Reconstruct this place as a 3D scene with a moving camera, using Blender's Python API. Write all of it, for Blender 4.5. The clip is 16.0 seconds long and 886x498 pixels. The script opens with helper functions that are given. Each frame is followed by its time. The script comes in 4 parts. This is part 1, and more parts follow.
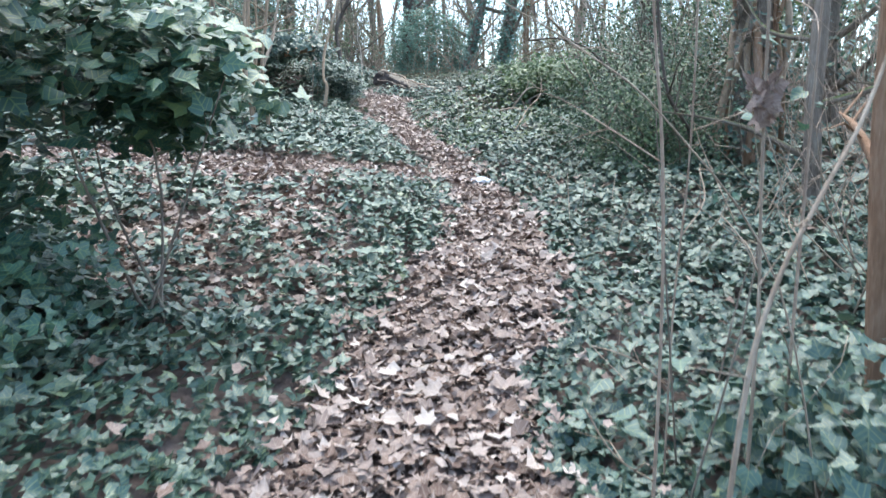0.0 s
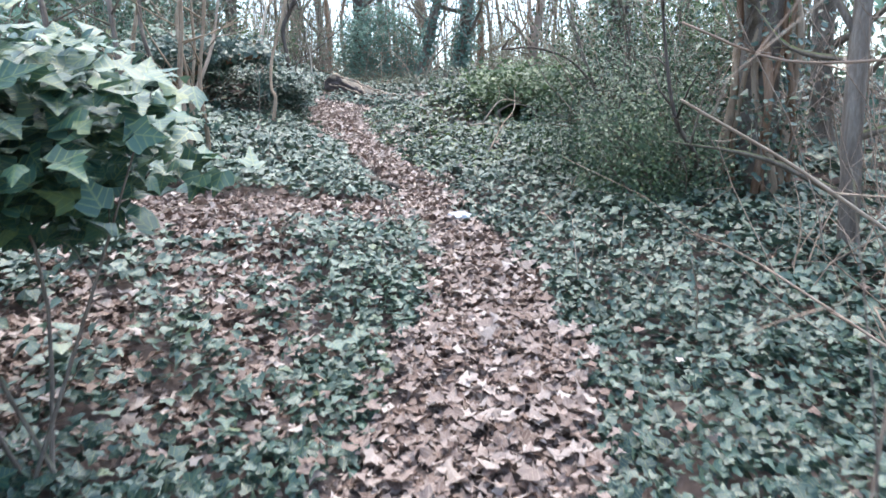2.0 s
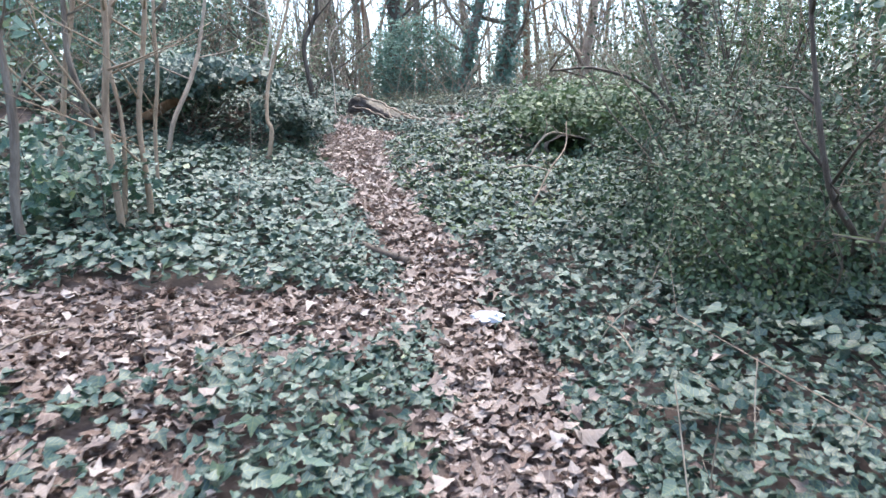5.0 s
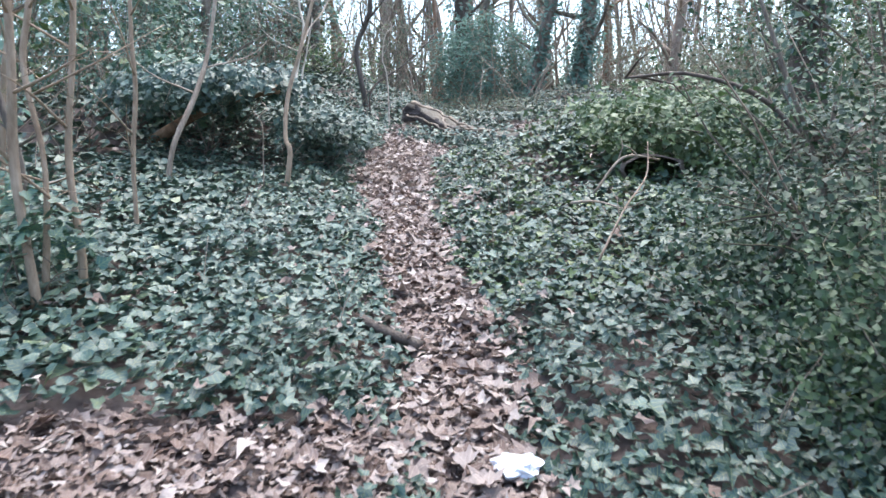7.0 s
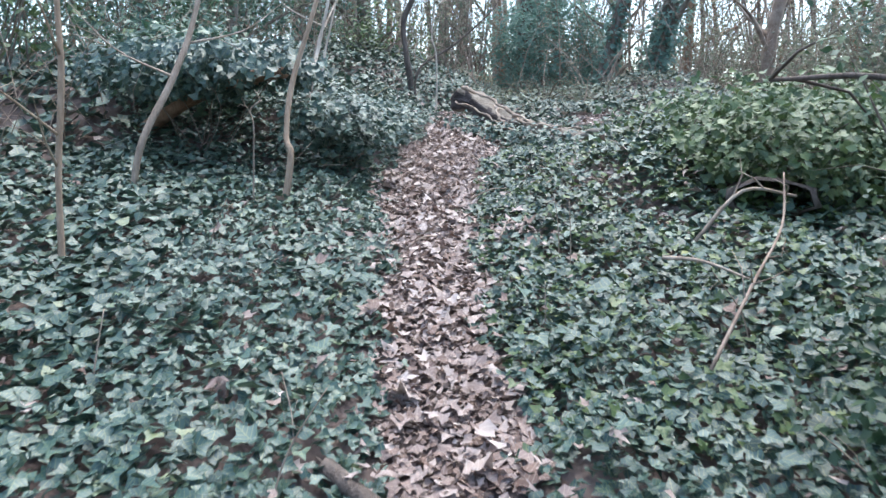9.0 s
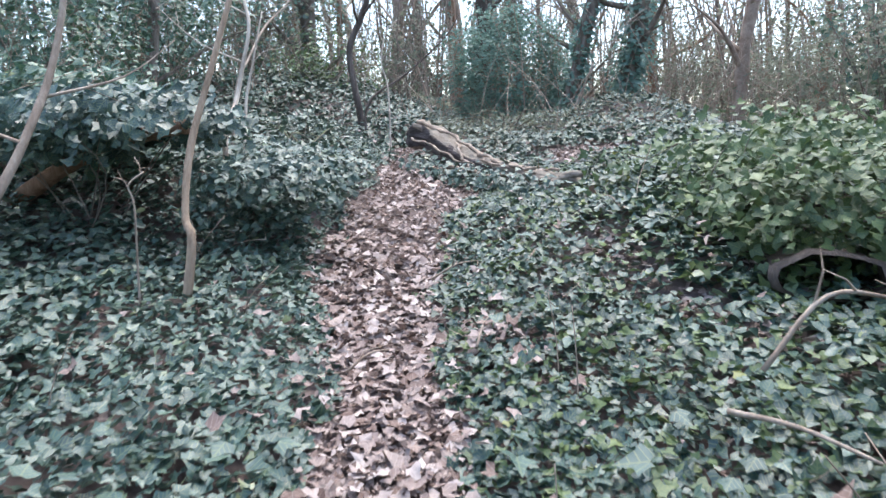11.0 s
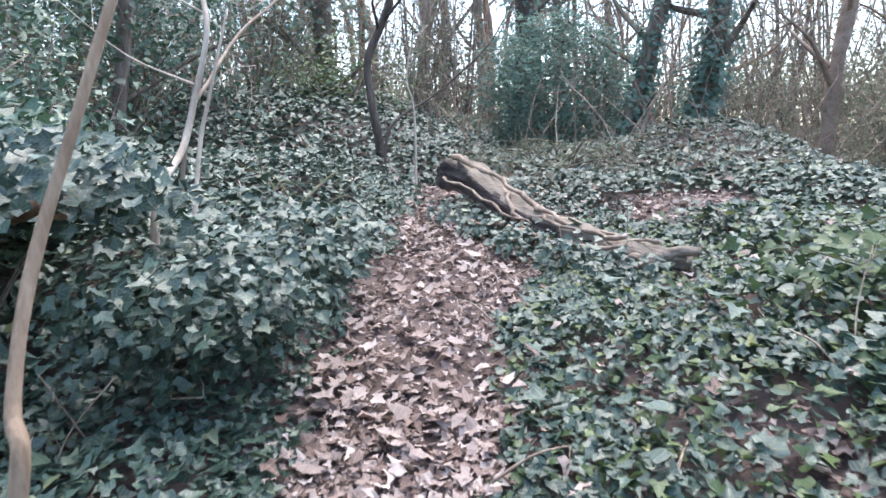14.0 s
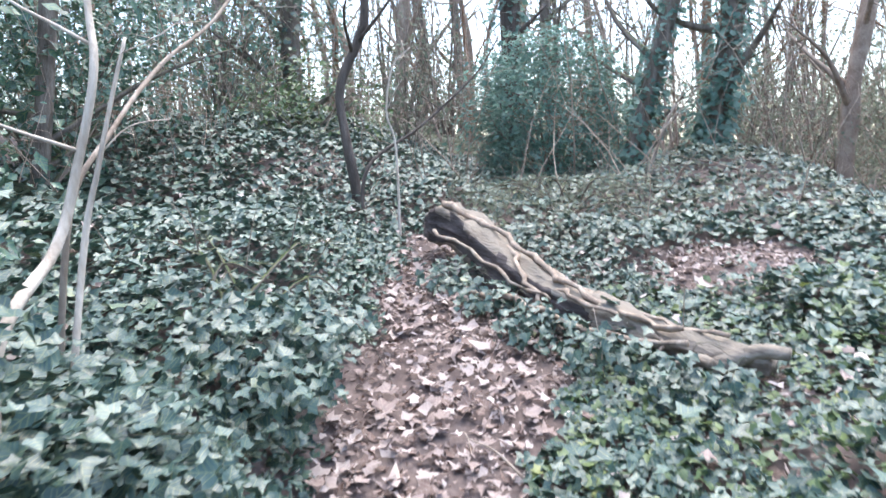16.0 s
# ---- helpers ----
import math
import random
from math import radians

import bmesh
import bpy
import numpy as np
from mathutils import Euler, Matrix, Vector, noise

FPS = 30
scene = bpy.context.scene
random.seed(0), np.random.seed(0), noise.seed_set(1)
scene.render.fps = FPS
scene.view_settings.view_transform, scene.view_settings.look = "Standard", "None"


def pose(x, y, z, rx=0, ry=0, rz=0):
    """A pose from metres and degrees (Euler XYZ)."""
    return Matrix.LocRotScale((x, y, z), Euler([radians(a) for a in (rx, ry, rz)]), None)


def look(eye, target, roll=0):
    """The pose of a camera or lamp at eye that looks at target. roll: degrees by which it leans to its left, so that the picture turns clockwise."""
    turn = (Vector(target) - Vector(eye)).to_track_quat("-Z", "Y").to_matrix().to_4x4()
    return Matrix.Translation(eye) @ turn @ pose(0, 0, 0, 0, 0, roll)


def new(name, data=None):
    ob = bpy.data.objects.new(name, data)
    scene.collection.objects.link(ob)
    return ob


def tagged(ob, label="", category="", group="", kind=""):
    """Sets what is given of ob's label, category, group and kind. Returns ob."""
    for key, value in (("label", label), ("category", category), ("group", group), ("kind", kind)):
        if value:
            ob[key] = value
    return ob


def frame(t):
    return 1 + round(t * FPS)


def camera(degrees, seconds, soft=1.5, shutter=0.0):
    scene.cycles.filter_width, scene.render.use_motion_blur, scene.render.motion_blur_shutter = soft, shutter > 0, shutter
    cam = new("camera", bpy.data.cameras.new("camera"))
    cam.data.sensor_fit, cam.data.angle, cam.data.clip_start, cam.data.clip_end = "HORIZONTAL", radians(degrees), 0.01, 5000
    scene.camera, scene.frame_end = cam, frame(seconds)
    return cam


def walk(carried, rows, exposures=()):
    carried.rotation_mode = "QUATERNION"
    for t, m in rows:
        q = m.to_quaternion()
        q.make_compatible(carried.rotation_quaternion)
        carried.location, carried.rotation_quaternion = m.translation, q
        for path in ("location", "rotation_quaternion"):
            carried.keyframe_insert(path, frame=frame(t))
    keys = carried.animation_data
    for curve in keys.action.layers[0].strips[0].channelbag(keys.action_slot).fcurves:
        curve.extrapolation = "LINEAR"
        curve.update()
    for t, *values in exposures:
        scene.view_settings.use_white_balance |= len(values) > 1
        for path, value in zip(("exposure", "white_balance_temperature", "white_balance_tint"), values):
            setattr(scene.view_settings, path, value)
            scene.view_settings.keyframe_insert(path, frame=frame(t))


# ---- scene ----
cam = camera(66.1, 16.0, soft=1.5, shutter=0.4)
METRES, EYE, TILT, LEAN, TURN = 9.4, 1.5, -9.0, 0.0, 0.0
ROWS = [
    (0.0, 0.0, 0.0, 0.0, -0.0, 0.0, -0.0),
    (0.5, -0.0021, 0.019, 0.0128, -0.41, 1.13, -1.41),
    (1.0, -0.0094, 0.043, 0.0205, -1.84, 2.0, -0.38),
    (1.5, -0.0176, 0.0634, 0.0347, -1.3, -1.22, 2.64),
    (2.0, -0.0185, 0.0838, 0.0419, -4.15, -0.53, 1.17),
    (2.5, -0.0085, 0.1173, 0.0552, -1.89, 1.38, 2.52),
    (3.0, -0.0058, 0.1399, 0.0656, -0.66, 1.23, 1.82),
    (5.5, 0.0128, 0.2854, 0.1108, -0.32, -0.35, 0.76),
    (6.0, 0.0158, 0.3167, 0.1237, -0.5, -1.48, 2.92),
    (6.5, 0.0244, 0.353, 0.1334, 5.43, 0.89, 1.01),
    (7.0, 0.0365, 0.3841, 0.1407, 6.39, 0.34, 0.15),
    (7.5, 0.0346, 0.4223, 0.1527, 5.44, 0.94, 0.26),
    (8.0, 0.0332, 0.4585, 0.1641, 8.17, -0.05, -0.01),
    (8.5, 0.0358, 0.4961, 0.1752, 10.53, 0.88, -3.0),
    (9.0, 0.0319, 0.5252, 0.1839, 11.16, -1.65, -2.49),
    (11.5, 0.0079, 0.6687, 0.2351, 7.84, 0.06, 0.42),
    (12.0, 0.001, 0.7013, 0.2437, 8.43, -1.16, 0.07),
    (12.5, -0.0019, 0.7317, 0.2576, 10.86, 2.29, -0.99),
    (13.0, -0.0084, 0.7603, 0.2651, 10.93, 1.31, -1.03),
    (13.5, -0.0199, 0.7859, 0.2779, 7.19, 0.33, 0.42),
    (14.0, -0.0287, 0.8143, 0.2853, 9.9, 0.47, -1.06),
    (14.5, -0.0303, 0.8427, 0.2973, 9.03, 0.59, -0.03),
    (15.0, -0.0415, 0.8689, 0.3051, 7.49, 0.57, 0.27),
    (15.5, -0.0526, 0.8907, 0.3178, 7.79, -0.09, 2.01),
    (16.0, -0.0566, 0.918, 0.3272, 8.15, 1.62, 0.15),
]
EXPOSURES = [(0.0, 2.08, 6100, -3), (3.0, 2.1, 6250, 4), (5.5, 2.1, 6200, 3), (9.0, 1.97, 6000, 2), (12.5, 2.05, 6250, 8), (14.5, 2.08, 6250, 8), (16.0, 2.36, 6150, 6)]
walk(cam, [(t, pose(0, 0, EYE, TILT, LEAN, TURN) @ pose(METRES * x, METRES * y, METRES * z, 90 + pitch, roll, yaw)) for t, x, y, z, yaw, pitch, roll in ROWS], EXPOSURES)

# ---- world and sun: dull winter afternoon, thin cloud ----
SUN_ELEV, SUN_ROT = radians(71), radians(10)
world = bpy.data.worlds.new("overcast_sky")
scene.world = world
world.use_nodes = True
wn = world.node_tree.nodes
sky = wn.new("ShaderNodeTexSky")
sky.sky_type, sky.sun_disc, sky.sun_elevation, sky.sun_rotation = "NISHITA", False, SUN_ELEV, SUN_ROT
sky.air_density, sky.dust_density, sky.ozone_density = 1.0, 2.8, 1.0
wn["Background"].inputs["Strength"].default_value = 0.15
world.node_tree.links.new(sky.outputs["Color"], wn["Background"].inputs["Color"])
sun = new("sun", bpy.data.lights.new("sun", "SUN"))
sun.data.energy, sun.data.angle, sun.data.color = 0.9, radians(70), (1.0, 0.97, 0.94)
sun.matrix_world = look((math.sin(SUN_ROT) * 30, math.cos(SUN_ROT) * 30, math.tan(SUN_ELEV) * 30), (0, 0, 0))


# ---- materials ----
def material(name, ramp, rough=0.6, scale=6.0, detail=40.0, bump=0.2, spec=0.5, translucent=0.0, per="noise", vein=0.0, stretch=(1, 1, 1), top_tint=None, turn=0.0):
    """ramp: list of (place, colour). per: what picks the colour (noise, leaf tint)."""
    m = bpy.data.materials.new(name)
    m.use_nodes = True
    n, l = m.node_tree.nodes, m.node_tree.links
    b = n["Principled BSDF"]
    tc = n.new("ShaderNodeTexCoord")
    mp = n.new("ShaderNodeMapping")
    mp.inputs["Scale"].default_value = stretch
    tn = n.new("ShaderNodeMapping")
    tn.inputs["Rotation"].default_value = (0, 0, radians(turn))
    l.new(tc.outputs["Object"], tn.inputs["Vector"])
    l.new(tn.outputs["Vector"], mp.inputs["Vector"])
    big = n.new("ShaderNodeTexNoise")
    big.inputs["Scale"].default_value, big.inputs["Detail"].default_value = scale, 4
    l.new(mp.outputs["Vector"], big.inputs["Vector"])
    fine = n.new("ShaderNodeTexNoise")
    fine.inputs["Scale"].default_value, fine.inputs["Detail"].default_value = detail, 5
    l.new(mp.outputs["Vector"], fine.inputs["Vector"])
    cr = n.new("ShaderNodeValToRGB")
    while len(cr.color_ramp.elements) < len(ramp):
        cr.color_ramp.elements.new(0.5)
    for e, (p, c) in zip(cr.color_ramp.elements, ramp):
        e.position, e.color = p, (*c, 1)
    mix = n.new("ShaderNodeMix")
    mix.data_type = "FLOAT"
    if per == "leaf":
        at = n.new("ShaderNodeAttribute")
        at.attribute_name = "tint"
        oi = n.new("ShaderNodeObjectInfo")
        add = n.new("ShaderNodeMath")
        add.operation = "ADD"
        l.new(at.outputs["Fac"], add.inputs[0])
        sub = n.new("ShaderNodeMath")
        sub.operation = "MULTIPLY_ADD"
        sub.inputs[1].default_value, sub.inputs[2].default_value = 0.3, -0.15
        l.new(oi.outputs["Random"], sub.inputs[0])
        l.new(sub.outputs[0], add.inputs[1])
        l.new(add.outputs[0], mix.inputs["A"])
        mix.inputs["Factor"].default_value = 0.18
    else:
        l.new(big.outputs["Fac"], mix.inputs["A"])
        mix.inputs["Factor"].default_value = 0.35
    l.new(fine.outputs["Fac"], mix.inputs["B"])
    l.new(mix.outputs["Result"], cr.inputs["Fac"])
    colour = cr.outputs["Color"]
    if vein:
        uv = n.new("ShaderNodeUVMap")
        sep = n.new("ShaderNodeSeparateXYZ")
        l.new(uv.outputs["UV"], sep.inputs[0])
        ab = n.new("ShaderNodeMath")
        ab.operation = "ABSOLUTE"
        l.new(sep.outputs["X"], ab.inputs[0])
        # side veins at a slant: a saw of (y - 0.8 |x|)
        sl = n.new("ShaderNodeMath")
        sl.operation = "MULTIPLY_ADD"
        sl.inputs[1].default_value = -0.9
        l.new(ab.outputs[0], sl.inputs[0])
        l.new(sep.outputs["Y"], sl.inputs[2])
        pp = n.new("ShaderNodeMath")
        pp.operation = "PINGPONG"
        pp.inputs[1].default_value = 0.13
        l.new(sl.outputs[0], pp.inputs[0])
        mn = n.new("ShaderNodeMath")
        mn.operation = "MINIMUM"
        l.new(pp.outputs[0], mn.inputs[0])
        l.new(ab.outputs[0], mn.inputs[1])
        rng = n.new("ShaderNodeMapRange")
        rng.inputs["From Min"].default_value, rng.inputs["From Max"].default_value = 0.008, 0.035
        rng.inputs["To Min"].default_value, rng.inputs["To Max"].default_value = vein, 0.0
        l.new(mn.outputs[0], rng.inputs["Value"])
        mv = n.new("ShaderNodeMix")
        mv.data_type = "RGBA"
        l.new(rng.outputs["Result"], mv.inputs["Factor"])
        l.new(colour, mv.inputs["A"])
        last = ramp[-1][1]
        mv.inputs["B"].default_value = (min(1, last[0] * 1.5 + 0.03), min(1, last[1] * 1.5 + 0.03), min(1, last[2] * 1.4 + 0.02), 1)
        colour = mv.outputs["Result"]
    # blends a second colour in on upward faces, broken up by noise
    if top_tint:
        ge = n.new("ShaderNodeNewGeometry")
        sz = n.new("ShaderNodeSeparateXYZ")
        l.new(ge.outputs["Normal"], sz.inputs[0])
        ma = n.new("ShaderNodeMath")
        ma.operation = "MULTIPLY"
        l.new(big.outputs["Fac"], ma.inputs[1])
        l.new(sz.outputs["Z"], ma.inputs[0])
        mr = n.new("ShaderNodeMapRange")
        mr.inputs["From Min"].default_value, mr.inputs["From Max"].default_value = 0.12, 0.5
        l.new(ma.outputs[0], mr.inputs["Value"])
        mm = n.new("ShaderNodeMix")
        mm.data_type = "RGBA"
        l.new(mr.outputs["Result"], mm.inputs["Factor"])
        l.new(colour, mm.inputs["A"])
        mm.inputs["B"].default_value = (*top_tint, 1)
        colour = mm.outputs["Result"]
    l.new(colour, b.inputs["Base Color"])
    b.inputs["Roughness"].default_value = rough
    b.inputs["Specular IOR Level"].default_value = spec
    if bump:
        bp = n.new("ShaderNodeBump")
        bp.inputs["Strength"].default_value, bp.inputs["Distance"].default_value = bump, 0.01
        l.new(fine.outputs["Fac"], bp.inputs["Height"])
        l.new(bp.outputs["Normal"], b.inputs["Normal"])
    if translucent:
        tr = n.new("ShaderNodeBsdfTranslucent")
        l.new(colour, tr.inputs["Color"])
        ms = n.new("ShaderNodeMixShader")
        ms.inputs[0].default_value = translucent
        l.new(b.outputs[0], ms.inputs[1])
        l.new(tr.outputs[0], ms.inputs[2])
        l.new(ms.outputs[0], n["Material Output"].inputs["Surface"])
    return m


SOIL = material("dark_humus_soil", [(0.3, (0.06, 0.042, 0.036)), (0.5, (0.115, 0.085, 0.076)), (0.7, (0.18, 0.14, 0.128))], 0.95, 1.3, 35, 0.8, 0.2)
IVY = material("ivy_leaf_gloss", [(0.05, (0.012, 0.032, 0.027)), (0.45, (0.029, 0.066, 0.056)), (0.8, (0.060, 0.107, 0.085)), (0.95, (0.11, 0.145, 0.08)), (1.0, (0.16, 0.165, 0.06))], 0.42, 25, 60, 0.25, 0.66, 0.11, "leaf", 0.35)
IVY_BIG = material("young_ivy_leaf", [(0.05, (0.022, 0.058, 0.043)), (0.5, (0.045, 0.105, 0.077)), (0.9, (0.088, 0.158, 0.097)), (1.0, (0.16, 0.19, 0.06))], 0.4, 20, 50, 0.25, 0.7, 0.2, "leaf", 0.4)
BUSH = material("shrub_leaf", [(0.05, (0.035, 0.065, 0.028)), (0.5, (0.08, 0.125, 0.05)), (0.9, (0.15, 0.19, 0.07)), (1.0, (0.22, 0.22, 0.06))], 0.45, 20, 50, 0.2, 0.5, 0.25, "leaf", 0.2)
YEW = material("feathery_evergreen_leaf", [(0.05, (0.014, 0.03, 0.014)), (0.5, (0.045, 0.08, 0.036)), (0.9, (0.105, 0.15, 0.062)), (1.0, (0.2, 0.2, 0.07))], 0.45, 20, 50, 0.2, 0.5, 0.25, "leaf", 0.0)
# evergreen and far ivy leaves, lightened: bluish sky sheen painted into the base colour
SHEEN_EVERGREEN = material("sheen_evergreen_leaf", [(0.05, (0.085, 0.155, 0.125)), (0.5, (0.15, 0.245, 0.195)), (1.0, (0.25, 0.34, 0.27))], 0.42, 20, 50, 0.2, 0.5, 0.55, "leaf", 0.2)
# paler than real foliage: background haze and brightness mixed into the leaf colour
HAZED_LEAF = material("hazed_undergrowth_leaf", [(0.05, (0.11, 0.125, 0.09)), (0.5, (0.20, 0.215, 0.15)), (1.0, (0.34, 0.30, 0.23))], 0.55, 20, 50, 0.1, 0.4, 0.6, "leaf")
LITTER = material("dead_leaf", [(0.0, (0.10, 0.058, 0.045)), (0.3, (0.165, 0.105, 0.085)), (0.6, (0.272, 0.204, 0.182)), (0.85, (0.42, 0.342, 0.312)), (1.0, (0.57, 0.488, 0.452))], 0.65, 30, 90, 0.4, 0.35, 0.1, "leaf", 0.12)
# the tint on upward faces here is moss green
BARK = material("grey_brown_bark", [(0.3, (0.085, 0.065, 0.052)), (0.5, (0.19, 0.15, 0.125)), (0.7, (0.31, 0.26, 0.22))], 0.9, 5, 30, 0.9, 0.2, stretch=(3, 3, 0.6), top_tint=(0.07, 0.09, 0.03))
BARK_PALE = material("pale_smooth_bark", [(0.3, (0.16, 0.115, 0.085)), (0.5, (0.29, 0.22, 0.17)), (0.7, (0.46, 0.38, 0.31))], 0.8, 6, 40, 0.5, 0.25, stretch=(2, 2, 0.5))
BARK_WHITE = material("bleached_bark", [(0.3, (0.30, 0.235, 0.185)), (0.5, (0.47, 0.39, 0.32)), (0.7, (0.62, 0.54, 0.46))], 0.8, 6, 40, 0.5, 0.25, stretch=(2, 2, 0.5))
BARK_TAN = material("tan_sapling_bark", [(0.3, (0.19, 0.125, 0.085)), (0.5, (0.33, 0.235, 0.165)), (0.7, (0.47, 0.36, 0.275))], 0.8, 6, 40, 0.5, 0.25, stretch=(2, 2, 0.5))
BARK_RED = material("reddish_bark", [(0.3, (0.12, 0.065, 0.04)), (0.5, (0.24, 0.14, 0.09)), (0.7, (0.36, 0.24, 0.17))], 0.85, 5, 35, 0.8, 0.2, stretch=(3, 3, 0.5))
BARK_DARK = material("dark_wet_bark", [(0.3, (0.05, 0.037, 0.03)), (0.5, (0.10, 0.076, 0.063)), (0.7, (0.17, 0.135, 0.115))], 0.8, 6, 40, 0.8, 0.3, stretch=(3, 3, 0.5))
# the tint on upward faces here is a plain tan
DEADWOOD = material("weathered_deadwood", [(0.3, (0.07, 0.05, 0.038)), (0.44, (0.18, 0.138, 0.108)), (0.56, (0.33, 0.27, 0.22)), (0.7, (0.52, 0.45, 0.385))], 0.85, 2.2, 12, 1.0, 0.2, stretch=(5, 0.8, 5), turn=143, top_tint=(0.21, 0.175, 0.14))
# grey rotten wood, darkened further to carry the shade of the log's hollow
HEART = material("shaded_rotten_wood", [(0.3, (0.04, 0.03, 0.027)), (0.5, (0.10, 0.08, 0.075)), (0.7, (0.18, 0.15, 0.14))], 0.95, 2.2, 12, 1.0, 0.1, stretch=(5, 0.8, 5), turn=143)
# near-black lining: the shade inside the hollow log, put into its colour
HOLLOW_SHADE = material("shaded_rotten_heartwood", [(0.3, (0.02, 0.014, 0.012)), (0.7, (0.07, 0.05, 0.04))], 0.95, 8, 40, 0.8, 0.1)
TWIG = material("dry_twig", [(0.3, (0.17, 0.115, 0.085)), (0.5, (0.31, 0.225, 0.175)), (0.7, (0.44, 0.35, 0.28))], 0.85, 6, 40, 0.3, 0.2)
FOIL = material("crumpled_white_wrapper", [(0.3, (0.55, 0.55, 0.62)), (0.7, (0.8, 0.8, 0.84))], 0.35, 20, 60, 0.3, 0.5)


# ---- the lie of the land ----
PATH = np.array([(-30, -1.0, 0.4), (0, -0.2, 0.45), (2.0, -0.11, 0.43), (2.6, -0.06, 0.36), (3.0, 0.09, 0.40), (3.7, 0.24, 0.42), (4.4, 0.33, 0.31),
                 (5.0, 0.38, 0.24), (6.0, 0.2, 0.19), (6.8, 0.04, 0.22), (7.6, -0.18, 0.23), (8.7, -0.46, 0.22), (9.6, -0.71, 0.26),
                 (10.5, -0.9, 0.40), (11.2, -0.95, 0.38), (12.0, -0.95, 0.50), (13.0, -0.85, 0.60), (13.7, -1.05, 0.5), (14.6, -1.4, 0.1), (15.5, -1.6, -0.5), (200, -9, -0.5)])


def path_at(y):
    return np.interp(y, PATH[:, 0], PATH[:, 1]), np.interp(y, PATH[:, 0], PATH[:, 2])


def wobble(x, y, f, s=0.0):
    return (np.sin(x * f * 1.3 + s) * np.cos(y * f + 1.7 * s) + 0.6 * np.sin(x * f * 2.7 + y * f * 1.9 + s) + 0.4 * np.cos(y * f * 4.3 - x * f * 3.1 + 2 * s)) / 2.0


def step(a, b, v):
    v = np.clip((v - a) / (b - a), 0, 1)
    return v * v * (3 - 2 * v)


def ground_z(x, y):
    x, y = np.asarray(x, float), np.asarray(y, float)
    z = np.interp(y, [-150, -40, -8, 12.2, 14, 16, 22, 40, 150], [-5, -3.5, -1.28, 2.19, 2.46, 2.70, 3.05, 3.6, 6])
    c, w = path_at(y)
    dl, dr = (c - w) - x, x - (c + w)
    near = 1 - step(14, 22, y)
    z = z + near * (0.14 * step(-0.1, 0.5, dl) + 0.11 * np.clip(dl - 0.5, 0, 2.2) + 0.05 * step(-0.1, 0.4, dr) + 0.05 * np.clip(dr - 0.5, 0, 3))
    left_heap = step(9.9, 10.8, y) * (1 - step(12.4, 14.0, y))
    right_heap = step(9.3, 10.3, y) * (1 - step(10.8, 12.0, y))
    z = z + 0.36 * left_heap * step(0.0, 0.6, dl) + 0.30 * right_heap * step(0.15, 1.5, dr)
    z = z + 0.3 * np.exp(-((x - 1.6) / 1.1) ** 2 - ((y - 16.9) / 1.0) ** 2)
    z = z - 0.42 * step(1.6, 3.4, x) * step(13.0, 15.5, y) * (1 - step(21, 28, y))
    z = z + 0.75 * step(13.2, 18.0, y) * (1 - step(-3.6, -0.9, x)) * (1 - step(26, 40, y))
    z = z + 0.03 * wobble(x, y, 1.9) + 0.012 * wobble(x, y, 6.0, 1.0)
    return z


def from_log(x, y):
    """Distance from the line of the fallen log."""
    run = np.clip(((x + 1.3) * 1.75 - (y - 14.1) * 2.3) / (1.75 ** 2 + 2.3 ** 2), 0, 1)
    return np.hypot(x + 1.3 - 1.75 * run, y - 14.1 + 2.3 * run)


def litter_share(x, y):
    """How bare of ivy the ground is, 0 to 1."""
    c, w = path_at(y)
    rag = 0.10 * wobble(x, y, 5.0, 2.0) + 0.05 * wobble(x, y, 13.0, 0.4)
    path = 1 - step(-0.05, 0.10, np.abs(x - c) - w + rag)
    low = 4.75 + 0.5 * np.clip(x + 1.3, 0, 2) + 1.5 * rag
    side = step(low - 0.15, low + 0.15, y) * (1 - step(6.0, 6.3, y - 0.25 * x + 1.5 * rag)) * (1 - step(-0.45, -0.1, x - 0.45 * (y - 5.3))) * step(-4.5, -3.0, x)
    mixed = 0.78 * step(2.7, 3.2, y) * (1 - step(4.6, 5.1, y)) * step(-2.4, -1.6, x) * (1 - step(-0.75, -0.4, x + rag)) * step(-0.4, 0.3, wobble(x, y, 4.0, 1.1) + 0.2)
    right = 0.55 * step(8.6, 9.6, y) * (1 - step(11.2, 12.0, y)) * step(-0.4, 0.2, x) * step(0.05, 0.4, wobble(x, y, 4.3, 2.4))
    log = 0.5 * (1 - step(0.08, 0.18, from_log(x, y)))
    behind = 1 - step(0.7, 1.2, np.hypot((x - 0.7) / 0.6, (y - 13.5) / 0.55) + 2 * rag)
    return np.clip(np.maximum.reduce([path, side, mixed, right, log, 0.9 * behind]), 0, 1)


